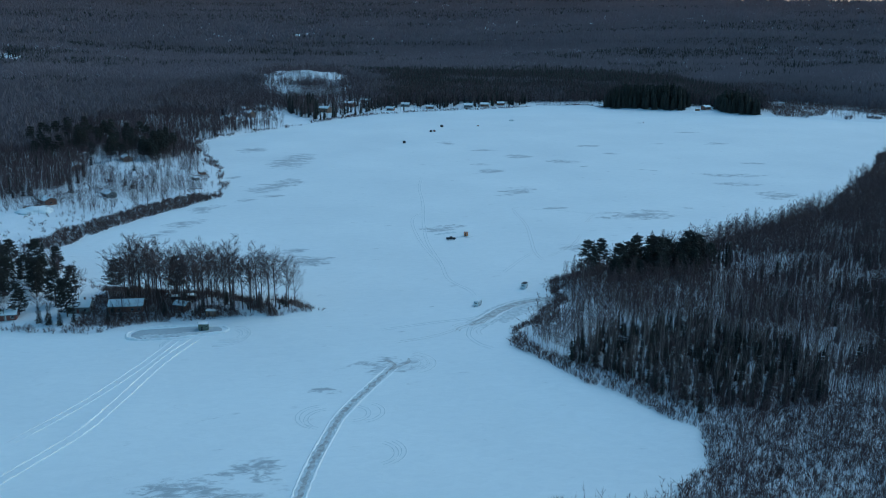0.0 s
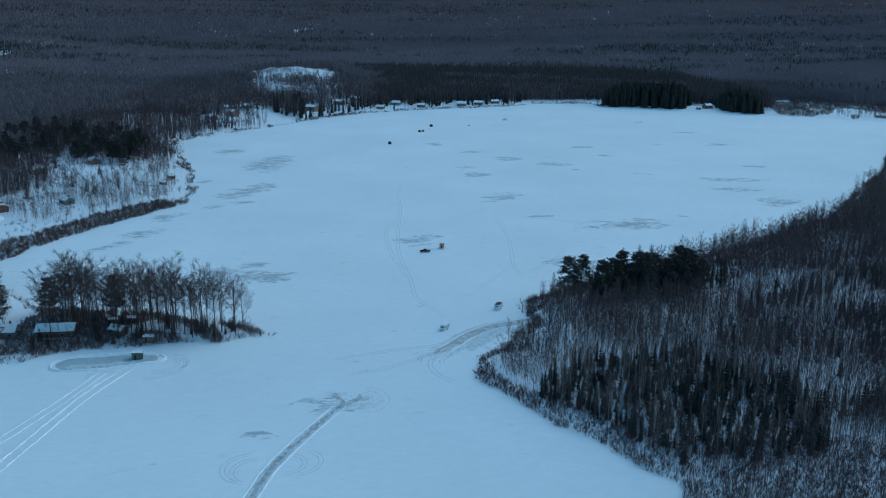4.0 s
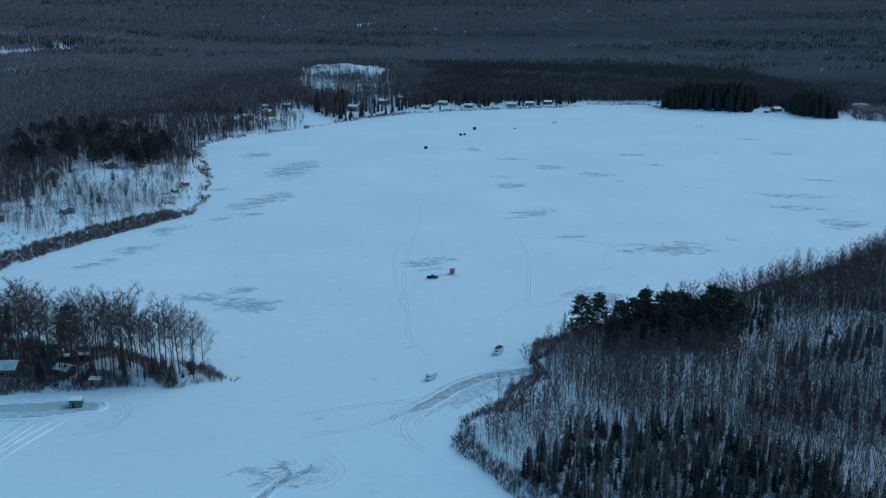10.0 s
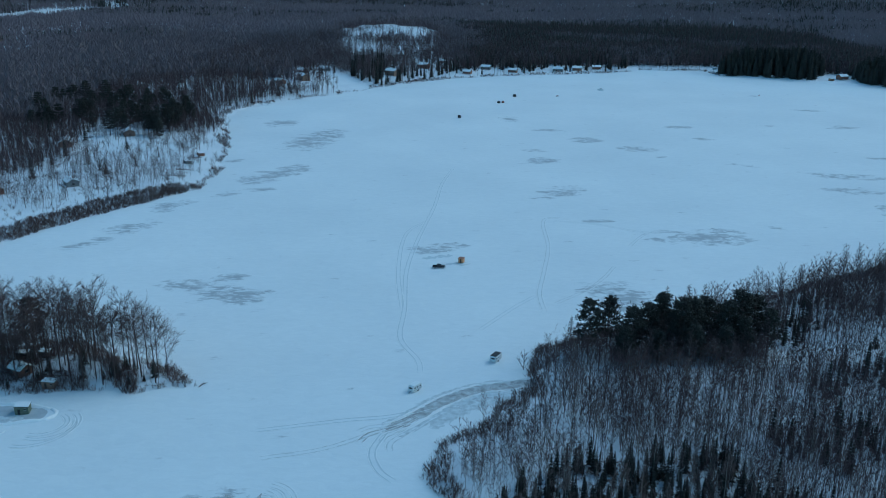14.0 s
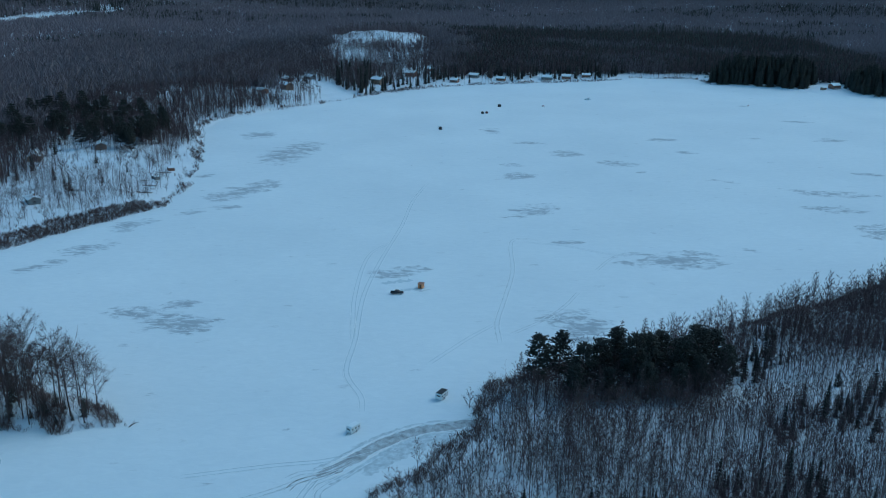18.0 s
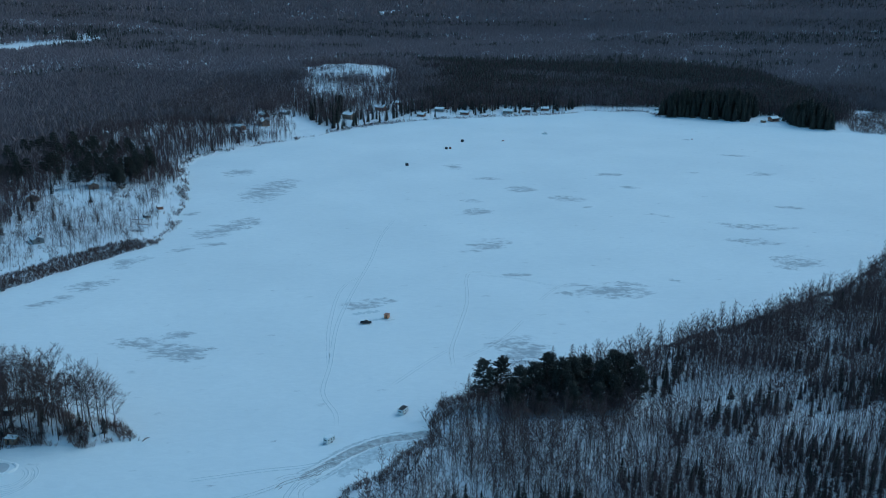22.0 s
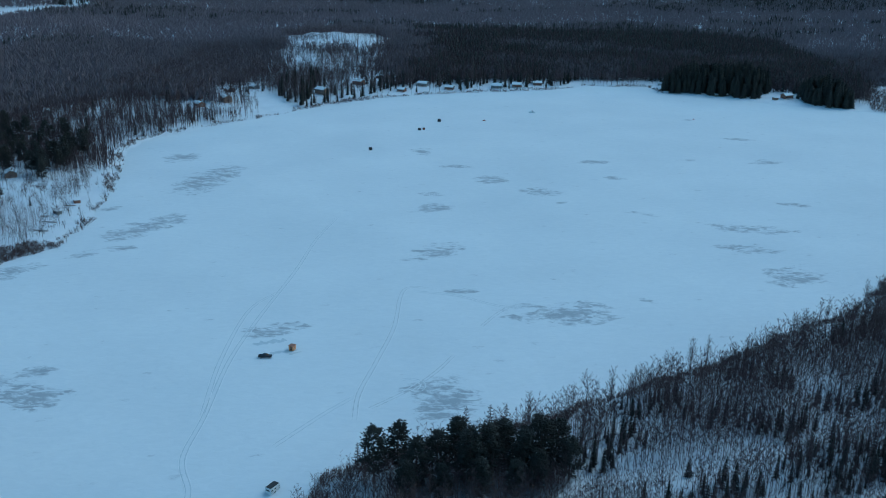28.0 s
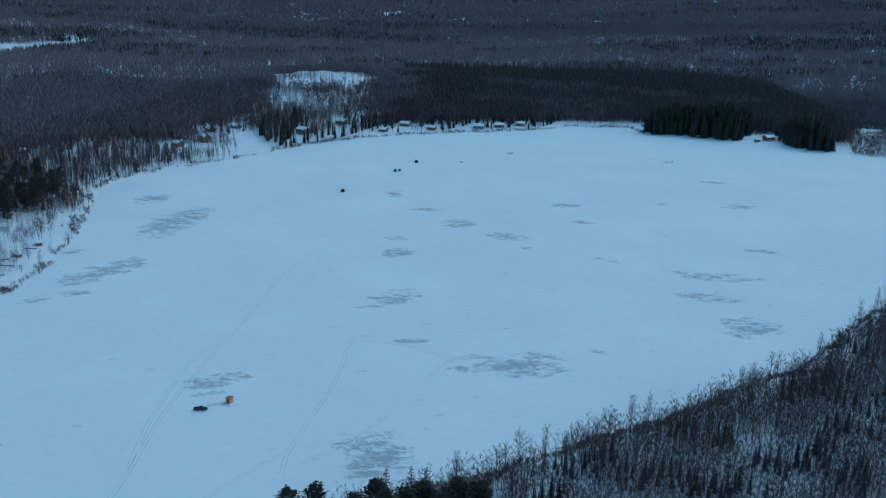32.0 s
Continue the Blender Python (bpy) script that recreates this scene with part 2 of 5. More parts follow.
def prism(bm, outline, y0, y1):
    """An outline in x and z, drawn out along y."""
    a = [bm.verts.new((x, y0, z)) for x, z in outline]
    b = [bm.verts.new((x, y1, z)) for x, z in outline]
    n = len(outline)
    bm.faces.new(a)
    bm.faces.new(list(reversed(b)))
    for i in range(n):
        bm.faces.new((a[i], b[i], b[(i + 1) % n], a[(i + 1) % n]))
    bmesh.ops.recalc_face_normals(bm, faces=bm.faces)
    return bm


def drum(bm, cx, cy, cz, r, w, axis='Y', seg=16):
    m = Matrix.Translation((cx, cy, cz)) @ (Matrix.Rotation(radians(90), 4, 'X') if axis == 'Y' else Matrix.Identity(4))
    bmesh.ops.create_cone(bm, cap_ends=True, segments=seg, radius1=r, radius2=r, depth=w, matrix=m)
    return bm


def tube(points, radii, sides=4):
    """Triangles of a tapering tube along points."""
    P = np.asarray(points, float)
    n = len(P)
    d = np.gradient(P, axis=0)
    d /= np.linalg.norm(d, axis=1)[:, None] + 1e-9
    ref = np.where(np.abs(d[:, 2:3]) > 0.8, np.array([[1.0, 0, 0]]), np.array([[0, 0, 1.0]]))
    u = np.cross(d, ref)
    u /= np.linalg.norm(u, axis=1)[:, None] + 1e-9
    w = np.cross(d, u)
    a = np.arange(sides) * 2 * np.pi / sides
    R = np.asarray(radii)[:, None, None]
    V = (P[:, None] + R * (np.cos(a)[None, :, None] * u[:, None] + np.sin(a)[None, :, None] * w[:, None])).reshape(-1, 3)
    F = []
    for i in range(n - 1):
        for k in range(sides):
            p, q = i * sides + k, i * sides + (k + 1) % sides
            F += [(p, q, q + sides), (p, q + sides, p + sides)]
    return V, np.array(F)


def spike(p, q, r, g):
    """A thin three-sided point from p to q."""
    d = q - p
    d = d / (np.linalg.norm(d) + 1e-9)
    u = np.cross(d, g.normal(size=3))
    u /= np.linalg.norm(u) + 1e-9
    w = np.cross(d, u)
    V = [p + r * u, p + r * (-0.5 * u + 0.87 * w), p + r * (-0.5 * u - 0.87 * w), q]
    return np.array(V), np.array([(0, 1, 3), (1, 2, 3), (2, 0, 3)])


def merge(pieces):
    V, F, n = [], [], 0
    for v, f in pieces:
        V.append(v)
        F.append(f + n)
        n += len(v)
    return np.concatenate(V), np.concatenate(F)


def scatter(templates, xs, ys, zs, scale, g, lean=0.0, squash=0.15):
    """All copies of the templates at the given places, as one pair of arrays."""
    pieces = []
    which = g.integers(0, len(templates), len(xs))
    for k, (v, f) in enumerate(templates):
        i = np.where(which == k)[0]
        if not len(i):
            continue
        a = g.uniform(0, 2 * np.pi, len(i))
        s = scale[i]
        sw = s * g.uniform(1 - squash, 1 + squash, len(i))
        c, sn = np.cos(a), np.sin(a)
        x = (v[None, :, 0] * c[:, None] - v[None, :, 1] * sn[:, None]) * sw[:, None]
        y = (v[None, :, 0] * sn[:, None] + v[None, :, 1] * c[:, None]) * sw[:, None]
        z = v[None, :, 2] * s[:, None]
        if lean:
            x = x + z * g.normal(0, lean, len(i))[:, None]
            y = y + z * g.normal(0, lean, len(i))[:, None]
        VV = np.stack([x + xs[i][:, None], y + ys[i][:, None], z + zs[i][:, None]], -1).reshape(-1, 3)
        FF = (f[None] + (np.arange(len(i)) * len(v))[:, None, None]).reshape(-1, 3)
        pieces.append((VV, FF))
    return merge(pieces)


# ---- the lay of the land ----
WEST_SHORE = [(-900, -900), (-900, 140), (-300, 150), (-224, 154), (-207, 147), (-192, 144), (-173, 146), (-161, 153), (-149, 155),
              (-129, 157), (-103, 162), (-87, 164), (-76, 166), (-82, 173), (-112, 188), (-145, 199), (-174, 206), (-192, 212),
              (-212, 241), (-234, 282), (-223, 317), (-209, 346), (-198, 366), (-177, 399), (-157, 428), (-155, 465), (-166, 528)]
NORTH_SHORE = [(-182, 590), (-198, 640), (-208, 670), (-203, 715), (-160, 772), (-115, 830), (-72, 885), (-20, 935), (40, 965),
               (113, 988), (170, 1005), (220, 1040), (292, 1037), (297, 1000), (355, 978), (405, 945), (450, 920), (530, 895),
               (590, 850), (700, 815), (780, 790), (720, 740), (560, 690), (470, 610)]
EAST_SHORE = [(428, 540), (355, 450), (276, 357), (210, 308), (147, 266), (103, 237), (66, 220), (45, 205), (40, 190), (37, 177),
              (27, 158), (8, 130), (7, 115), (21, 84), (34, 68), (45, 51), (53, 36), (56, 19), (46, 1), (27, -13), (7, -20),
              (-5, -14), (-14, -20), (-22, -31), (-40, -60), (-60, -120), (-90, -250), (-120, -900)]
SHORE = np.array(WEST_SHORE + NORTH_SHORE + EAST_SHORE, float)
FAR_LAKE = np.array([(-1010, 1080), (-925, 1420), (-892, 1572), (-845, 1740), (-798, 1860), (-752, 2005), (-822, 2022), (-925, 1900), (-982, 1732), (-1006, 1560), (-1070, 1300), (-1120, 1100)], float)


def signed(poly, x, y):
    """Distance to the outline, negative inside."""
    x, y = np.asarray(x, float), np.asarray(y, float)
    best = np.full(x.shape, 1e9)
    inside = np.zeros(x.shape, bool)
    for (ax, ay), (bx, by) in zip(poly, np.roll(poly, -1, axis=0)):
        dx, dy = bx - ax, by - ay
        t = np.clip(((x - ax) * dx + (y - ay) * dy) / (dx * dx + dy * dy), 0, 1)
        best = np.minimum(best, (x - ax - t * dx) ** 2 + (y - ay - t * dy) ** 2)
        cross = ((ay > y) != (by > y)) & (x < (bx - ax) * (y - ay) / (by - ay + 1e-12) + ax)
        inside ^= cross
    return np.where(inside, -1, 1) * np.sqrt(best)


def ripple(x, y, s):
    return np.sin(x / s + 1.3 * np.sin(y / s * 0.7)) * np.sin(y / s * 1.1 + 0.8 * np.sin(x / s * 0.6 + 2))


def wobble(x, y):
    """Small bays and spits along the outline."""
    return 2.2 * ripple(x, y, 9.0) + 1.2 * ripple(y + 40, x, 4.1)


def land(x, y):
    x, y = np.asarray(x, float), np.asarray(y, float)
    d = signed(SHORE, x, y) + wobble(x, y)
    d = np.minimum(d, signed(FAR_LAKE, x, y))
    h = np.where(d < 2, d * 0.3, 0.6 + 2.6 * (1 - np.exp(-(d - 2) / 45)))
    h = np.maximum(h, -1.5)
    out = np.clip((d - 8) / 80, 0, 1)
    h = h + out * (1.5 * ripple(x, y, 90) + 0.5 * ripple(x, y, 23) + 1.2)
    h = h + 22 * np.exp(-((x + 136) / 118) ** 2 - ((y - 1290) / 120) ** 2) * (1 + 0.26 * ripple(x, y, 24) + 0.16 * ripple(y, x, 11))
    h = h + 10 * np.exp(-((x + 330) / 110) ** 2 - ((y - 850) / 150) ** 2)
    far = np.hypot(x, y + 200)
    rise = np.clip((far - 2350) / 2600, 0, 1)
    h = h + 182 * rise ** 1.25 + out * 9 * ripple(x, y, 330) * np.clip((far - 1100) / 1500, 0, 1)
    return h


def graded(lo, hi, step, reach, growth=1.12):
    mid = list(np.arange(lo, hi + step, step))
    s, p, up = step, mid[-1], []
    while p < reach:
        s *= growth
        p += s
        up.append(min(p, reach))
    s, p, down = step, lo, []
    while p > -reach:
        s *= growth
        p -= s
        down.append(max(p, -reach))
    return np.array(down[::-1] + mid + up)


def sheet(gx, gy, height):
    X, Y = np.meshgrid(gx, gy)
    V = np.stack([X, Y, height(X, Y)], -1).reshape(-1, 3)
    n = len(gx)
    i, j = np.meshgrid(np.arange(n - 1), np.arange(len(gy) - 1))
    a = (j * n + i).ravel()
    return V, np.stack([a, a + 1, a + 1 + n, a + n], -1)


V, F = sheet(graded(-420, 640, 5.5, 5200), graded(-160, 1140, 5.5, 5200), land)
ground = mesh_obj("ground", V, F, SNOW, smooth=True)
tagged(ground, "snow-covered wooded land round a frozen lake", "ground", kind="structure")

# bare wind-blown ice: x, y, half length, half width, turn
PATCHES_NEAR = [(-122, -8, 40, 19, 34), (-150, -34, 26, 14, 20), (-96, 17, 12, 7, 20), (-47, 98, 14, 9, -10), (-75, 75, 6, 2.5, -15), (-98, 256, 27, 12, -25), (-84, 252, 14, 7, 10),
                (-95, 274, 9, 6, 30), (-162, 388, 14, 9, 50), (-168, 346, 18, 10, 55), (-180, 318, 15, 7, 55), (14, 163, 19, 7, 35)]
PATCHES_MID = [(-118, 470, 34, 14, 58), (-134, 420, 10, 6, 40), (-118, 430, 12, 6, 40), (-151, 650, 15, 15, 40), (-112, 585, 20, 44, -12),
               (-155, 506, 9, 6, 20), (67, 438, 20, 12, 40), (62, 525, 14, 11, 15), (101, 601, 15, 13, 10), (139, 571, 17, 11, -20), (43, 687, 10, 12, 0),
               (138, 352, 31, 15, 8), (82, 262, 17, 24, 10)]
PATCHES_FAR = [(187, 664, 14, 7, 0), (197, 613, 11, 5, -20), (328, 675, 13, 9, 0), (267, 496, 28, 10, -8), (256, 457, 18, 8, -15), (271, 413, 20, 15, 15),
               (-4, 323, 17, 8, 20), (205, 523, 10, 4, -20), (314, 553, 14, 5, -20), (267, 677, 6, 4, 0), (60, 560, 10, 6, 0), (300, 845, 7, 3, 10),
               (330, 760, 20, 5, -10), (84, 378, 12, 3, 0), (181, 373, 7, 3, -30), (150, 545, 5, 3, 0), (70, 640, 16, 5, 0)]
MAIN = PATCHES_NEAR + PATCHES_MID + PATCHES_FAR


def bare(x, y):
    v = np.full(x.shape, -0.15)
    for px, py, a, b, turn in MAIN:
        c, s = math.cos(radians(turn)), math.sin(radians(turn))
        u, w = ((x - px) * c + (y - py) * s) / a, (-(x - px) * s + (y - py) * c) / b
        v = np.maximum(v, 0.66 - 0.5 * (u * u + w * w))
    return v + 0.26 * ripple(x, y * 1.6, 6.5) + 0.2 * ripple(y * 1.7, x, 3.1) - 0.08


V, F = sheet(graded(-300, 420, 3.0, 900, 1.2), graded(-60, 900, 3.0, 1150, 1.2), lambda x, y: 0 * x)
lake = mesh_obj("lake_surface", V, F, LAKE)
layer = lake.data.attributes.new("bare", 'FLOAT', 'POINT')
layer.data.foreach_set("value", np.maximum(bare(V[:, 0], V[:, 1]), -0.3).astype(np.float32))
tagged(lake, "frozen lake under wind-packed snow with bare grey ice patches", "lake", kind="structure")
def sky_material():
    """The afterglow above the far woods: grey-pink at the skyline, peach higher up."""
    m = bpy.data.materials.new("dusk_afterglow")
    m.use_nodes = True
    nt = m.node_tree
    nt.nodes.remove(nt.nodes["Principled BSDF"])
    em = nt.nodes.new("ShaderNodeEmission")
    geo = nt.nodes.new("ShaderNodeNewGeometry")
    sep = nt.nodes.new("ShaderNodeSeparateXYZ")
    nt.links.new(geo.outputs["Position"], sep.inputs[0])
    mr = nt.nodes.new("ShaderNodeMapRange")
    mr.inputs["From Min"].default_value, mr.inputs["From Max"].default_value = 140, 420
    nt.links.new(sep.outputs["Z"], mr.inputs["Value"])
    cr = nt.nodes.new("ShaderNodeValToRGB")
    cr.color_ramp.elements[0].color, cr.color_ramp.elements[1].color = (*SKY_LOW, 1), (*SKY_HIGH, 1)
    nt.links.new(mr.outputs[0], cr.inputs[0])
    nt.links.new(cr.outputs[0], em.inputs["Color"])
    nt.links.new(em.outputs[0], nt.nodes["Material Output"].inputs["Surface"])
    return m


SKY_LOW, SKY_HIGH = (0.40, 0.25, 0.175), (0.50, 0.27, 0.16)
arc_angles = np.radians(np.linspace(-62, 62, 63))
V = np.array([(4650 * math.sin(a), 4650 * math.cos(a) - 200, z) for z in (60, 900) for a in arc_angles])
F = np.array([(i + 1, i, i + 63, i + 64) for i in range(62)])
backdrop = mesh_obj("sky_backdrop", V, F, sky_material())
tagged(backdrop, "pale peach dusk sky along the far horizon", "sky", kind="structure")
V, F = sheet(np.linspace(-1160, -730, 40), np.linspace(1060, 2050, 40), lambda x, y: 0 * x)
lake_b = mesh_obj("far_lake_surface", V, F, LAKE)
tagged(lake_b, "distant frozen lake, snow-covered, beyond the woods", "lake", kind="structure")

# ---- trees: shapes of one metre per unit, standing at the origin ----


def bare_tree(g, h, crown=0.5, limbs=12, twigs=7, fine=3, r0=0.2, lean=0.03, first=0.35, steep=0.0):
    """A leafless broad-leaved tree: trunk, and a crown of limbs and twigs."""
    zz = np.linspace(0, 1, 7)
    sway = np.cumsum(g.normal(0, lean * h / 7, (7, 2)), axis=0)
    sway -= sway[0]
    P = np.c_[sway, zz * h * 0.93]
    P[0, 2] = -0.6
    trunk = tube(P, r0 * (1.02 - zz) ** 0.8 + 0.02, 5)
    out = []
    for i in range(limbs):
        k = first + (0.97 - first) * (i + g.uniform(0, 1)) / limbs
        base = np.array([np.interp(k, zz, P[:, c]) for c in range(3)])
        a = i * 2.4 + g.uniform(-0.5, 0.5)
        length = h * crown * (0.55 - 0.33 * (k - first) / (1 - first)) * g.uniform(0.7, 1.15)
        up = g.uniform(0.7, 1.3) + steep
        way = np.array([math.cos(a), math.sin(a), up])
        way /= np.linalg.norm(way)
        q1 = base + way * length * 0.5 + np.array([0, 0, 0.02 * h])
        q2 = base + way * length + np.array([0, 0, length * 0.22])
        rb = r0 * (1.02 - k) * 0.55 + 0.02
        out.append(tube([base, q1, q2], [rb, rb * 0.6, 0.015], 3))
        for j in range(twigs):
            s = g.uniform(0.3, 1.0)
            p = base + (q1 - base) * min(1, 2 * s) + (q2 - q1) * max(0, 2 * s - 1)
            w = way + g.normal(0, 0.55, 3)
            w[2] = abs(w[2]) * 0.8 + 0.25 + 0.5 * steep
            w /= np.linalg.norm(w)
            q = p + w * length * g.uniform(0.25, 0.5)
            out.append(spike(p, q, 0.036, g))
            for _ in range(fine):
                w2 = w + g.normal(0, 0.6, 3)
                w2 /= np.linalg.norm(w2)
                b = p + (q - p) * g.uniform(0.2, 1)
                out.append(spike(b, b + w2 * length * g.uniform(0.16, 0.36), 0.026, g))
    return trunk, merge(out)


def tuft(c, way, length, width, g):
    """A bundle of needles: a small four-sided spindle."""
    d = way / (np.linalg.norm(way) + 1e-9)
    u = np.cross(d, g.normal(size=3))
    u /= np.linalg.norm(u) + 1e-9
    w = np.cross(d, u)
    m = c + d * length * 0.4
    V = np.array([c, m + u * width, m - u * width * 0.5 + w * width * 0.75, m - u * width * 0.5 - w * width * 0.75, c + d * length])
    F = np.array([(0, 2, 1), (0, 3, 2), (0, 1, 3), (4, 1, 2), (4, 2, 3), (4, 3, 1)])
    return V, F


def spruce(g, h, spread=0.2, whorls=20, arms=8, bits=4, start=0.04):
    """A narrow conifer of drooping whorls."""
    trunk = tube([(0, 0, -0.6), (0, 0, h * 0.5), (0, 0, h)], [0.012 * h + 0.05, 0.007 * h + 0.03, 0.015], 5)
    out = []
    for i in range(whorls):
        k = start + (1 - start) * (i + 0.3) / whorls
        R = h * spread * (1 - k) ** 0.85 * g.uniform(0.8, 1.15) + 0.12
        n = max(4, int(arms * (1.1 - 0.5 * k)))
        for j in range(n):
            a = j * 2 * np.pi / n + g.uniform(-0.4, 0.4) + i
            r = R * g.uniform(0.65, 1.2)
            way = np.array([math.cos(a), math.sin(a), 0.0])
            base = np.array([0, 0, k * h])
            for b in range(bits):
                s = (b + 0.4) / bits
                c = base + way * r * s * 0.75 + np.array([0, 0, -0.28 * r * s + g.normal(0, 0.05)])
                side = np.array([-way[1], way[0], 0]) * (1 if b % 2 else -1) * 0.55
                out.append(tuft(c, way + side * (b > 0) + np.array([0, 0, -0.3]), r * 0.5 + 0.15, (0.11 * r + 0.06) * (1.3 - 0.6 * s), g))
    out.append(tuft(np.array([0, 0, h * 0.95]), np.array([0, 0, 1.0]), h * 0.06, 0.09, g))
    return trunk, merge(out)


def white_pine(g, h, spread=0.26, first=0.3, limbs=26, clumps=5, bits=7):
    """An old pine with flat, upturned clumps of needles and gaps between its tiers."""
    P = [(0, 0, -0.6), (g.normal(0, 0.3), g.normal(0, 0.3), h * 0.5), (g.normal(0, 0.4), g.normal(0, 0.4), h * 0.97)]
    trunk = tube(P, [0.36, 0.24, 0.05], 6)
    out, wood = [], [trunk]
    for i in range(limbs):
        tiers = limbs // 5
        k = first + (0.97 - first) * (i // 5 + g.uniform(0, 0.35)) / tiers
        k = min(k, 0.98)
        base = np.array([np.interp(k * h, [-0.6, h * 0.5, h * 0.97], [p[c] for p in P]) for c in range(2)] + [k * h])
        a = i * 2.4 + g.uniform(-0.5, 0.5)
        shape = min(1.0, (k - first) / 0.18 + 0.5) * (1.05 - k) ** 0.72
        r = h * spread * shape * g.uniform(0.7, 1.25) * 1.15
        way = np.array([math.cos(a), math.sin(a), 0.12])
        tip = base + way * r + np.array([0, 0, 0.12 * r])
        wood.append(tube([base, base + way * r * 0.6, tip], [0.09, 0.06, 0.02], 3))
        for c in range(clumps):
            s = 0.35 + 0.65 * (c + g.uniform(0, 1)) / clumps
            side = np.array([-way[1], way[0], 0]) * g.normal(0, 0.2) * r
            m = base + (tip - base) * s + side + np.array([0, 0, 0.3])
            for _ in range(bits):
                w = g.normal(0, 1, 3) + way * 0.8
                w[2] = w[2] * 0.28 + 0.18
                out.append(tuft(m + g.normal(0, 0.6, 3) * np.array([1, 1, 0.32]), w, g.uniform(0.9, 1.6), g.uniform(0.2, 0.36), g))
    for _ in range(14):
        out.append(tuft(np.array([P[2][0], P[2][1], h * 0.95]) + g.normal(0, 0.35, 3), np.array([g.normal(0, 0.6), g.normal(0, 0.6), 1]), 1.1, 0.22, g))
    return merge(wood), merge(out)


def larch(g, h):
    """A leafless tamarack: a straight spire of fine level twigs."""
    trunk = tube([(0, 0, -0.6), (0, 0, h * 0.6), (0, 0, h)], [0.2, 0.11, 0.015], 5)
    out = []
    for i in range(60):
        k = 0.22 + 0.77 * i / 60
        a = i * 2.4
        r = h * 0.17 * (1 - k) ** 0.8 + 0.25
        way = np.array([math.cos(a), math.sin(a), 0.18])
        base = np.array([0, 0, k * h])
        out.append(spike(base, base + way * r, 0.09, g))
        for _ in range(14):
            s = g.uniform(0.2, 0.9)
            p = base + way * r * s
            out.append(spike(p, p + (way * 0.5 + g.normal(0, 0.6, 3)) * r * 0.45, 0.06, g))
    return trunk, merge(out)


def shrub(g, h, stems=9, forks=2):
    out = []
    for _ in range(stems):
        p = np.array([g.normal(0, 0.25), g.normal(0, 0.25), -0.2])
        w = np.array([g.normal(0, 0.33), g.normal(0, 0.33), 1.0])
        q = p + w * h * g.uniform(0.6, 1.0)
        out.append(sliver(p, q, 0.05, g))
        for _ in range(forks):
            b = p + (q - p) * g.uniform(0.3, 0.8)
            out.append(sliver(b, b + (w + g.normal(0, 0.5, 3)) * h * 0.35, 0.04, g))
    return merge(out)


def sapling(g, h):
    p, q = np.array([0, 0, -0.3]), np.array([g.normal(0, 0.2), g.normal(0, 0.2), h])
    out = [spike(p, q, 0.06, g)]
    for _ in range(5):
        b = p + (q - p) * g.uniform(0.5, 0.95)
        w = np.array([g.normal(0, 0.28), g.normal(0, 0.28), 1.0])
        out.append(sliver(b, b + w * h * g.uniform(0.12, 0.3), 0.045, g))
    return merge(out)


def sliver(p, q, r, g):
    """One thin blade from p to q, for twigs in the depth of the woods."""
    d = q - p
    u = np.cross(d, g.normal(size=3))
    u /= np.linalg.norm(u) + 1e-9
    return np.array([p + u * r, p - u * r, q]), np.array([(0, 1, 2)])


def wood_tree(g, h, crown, limbs, twigs, r=0.07, first=0.3, r0=0.16):
    """A plain leafless tree for the woods: trunk, limbs and bundled twigs."""
    top = np.array([g.normal(0, 0.5), g.normal(0, 0.5), h])
    out = [spike(np.array([0, 0, -0.5]), top, r0, g)]
    for i in range(limbs):
        k = first + (0.95 - first) * (i + g.uniform(0, 1)) / limbs
        b = top * k
        a = i * 2.4 + g.uniform(-0.5, 0.5)
        n = h * crown * (0.5 - 0.28 * (k - first) / (1 - first)) * g.uniform(0.7, 1.15)
        w = np.array([math.cos(a), math.sin(a), g.uniform(0.8, 1.5)])
        w /= np.linalg.norm(w)
        e = b + w * n
        out.append(spike(b, e, r * 0.9, g))
        for _ in range(twigs):
            p = b + (e - b) * g.uniform(0.25, 1)
            v = w + g.normal(0, 0.5, 3)
            v[2] = abs(v[2]) + 0.2
            v /= np.linalg.norm(v)
            out.append(sliver(p, p + v * n * g.uniform(0.3, 0.65), r, g))
    return merge(out)


def mid_clump(g):
    """Half a dozen close leafless trees, for woods half a kilometre off."""
    out = []
    for _ in range(6):
        x, y, h = g.normal(0, 3.2), g.normal(0, 3.2), g.uniform(10, 17)
        out.append(spike(np.array([x, y, -1.0]), np.array([x + g.normal(0, 0.4), y, h]), 0.16, g))
        for _ in range(14):
            b = np.array([x + g.normal(0, 0.3), y + g.normal(0, 0.3), h * g.uniform(0.15, 0.78)])
            out.append(sliver(b, b + np.array([g.normal(0, 1.0), g.normal(0, 1.0), g.uniform(2.5, 5)]), 0.13, g))
    return merge(out)


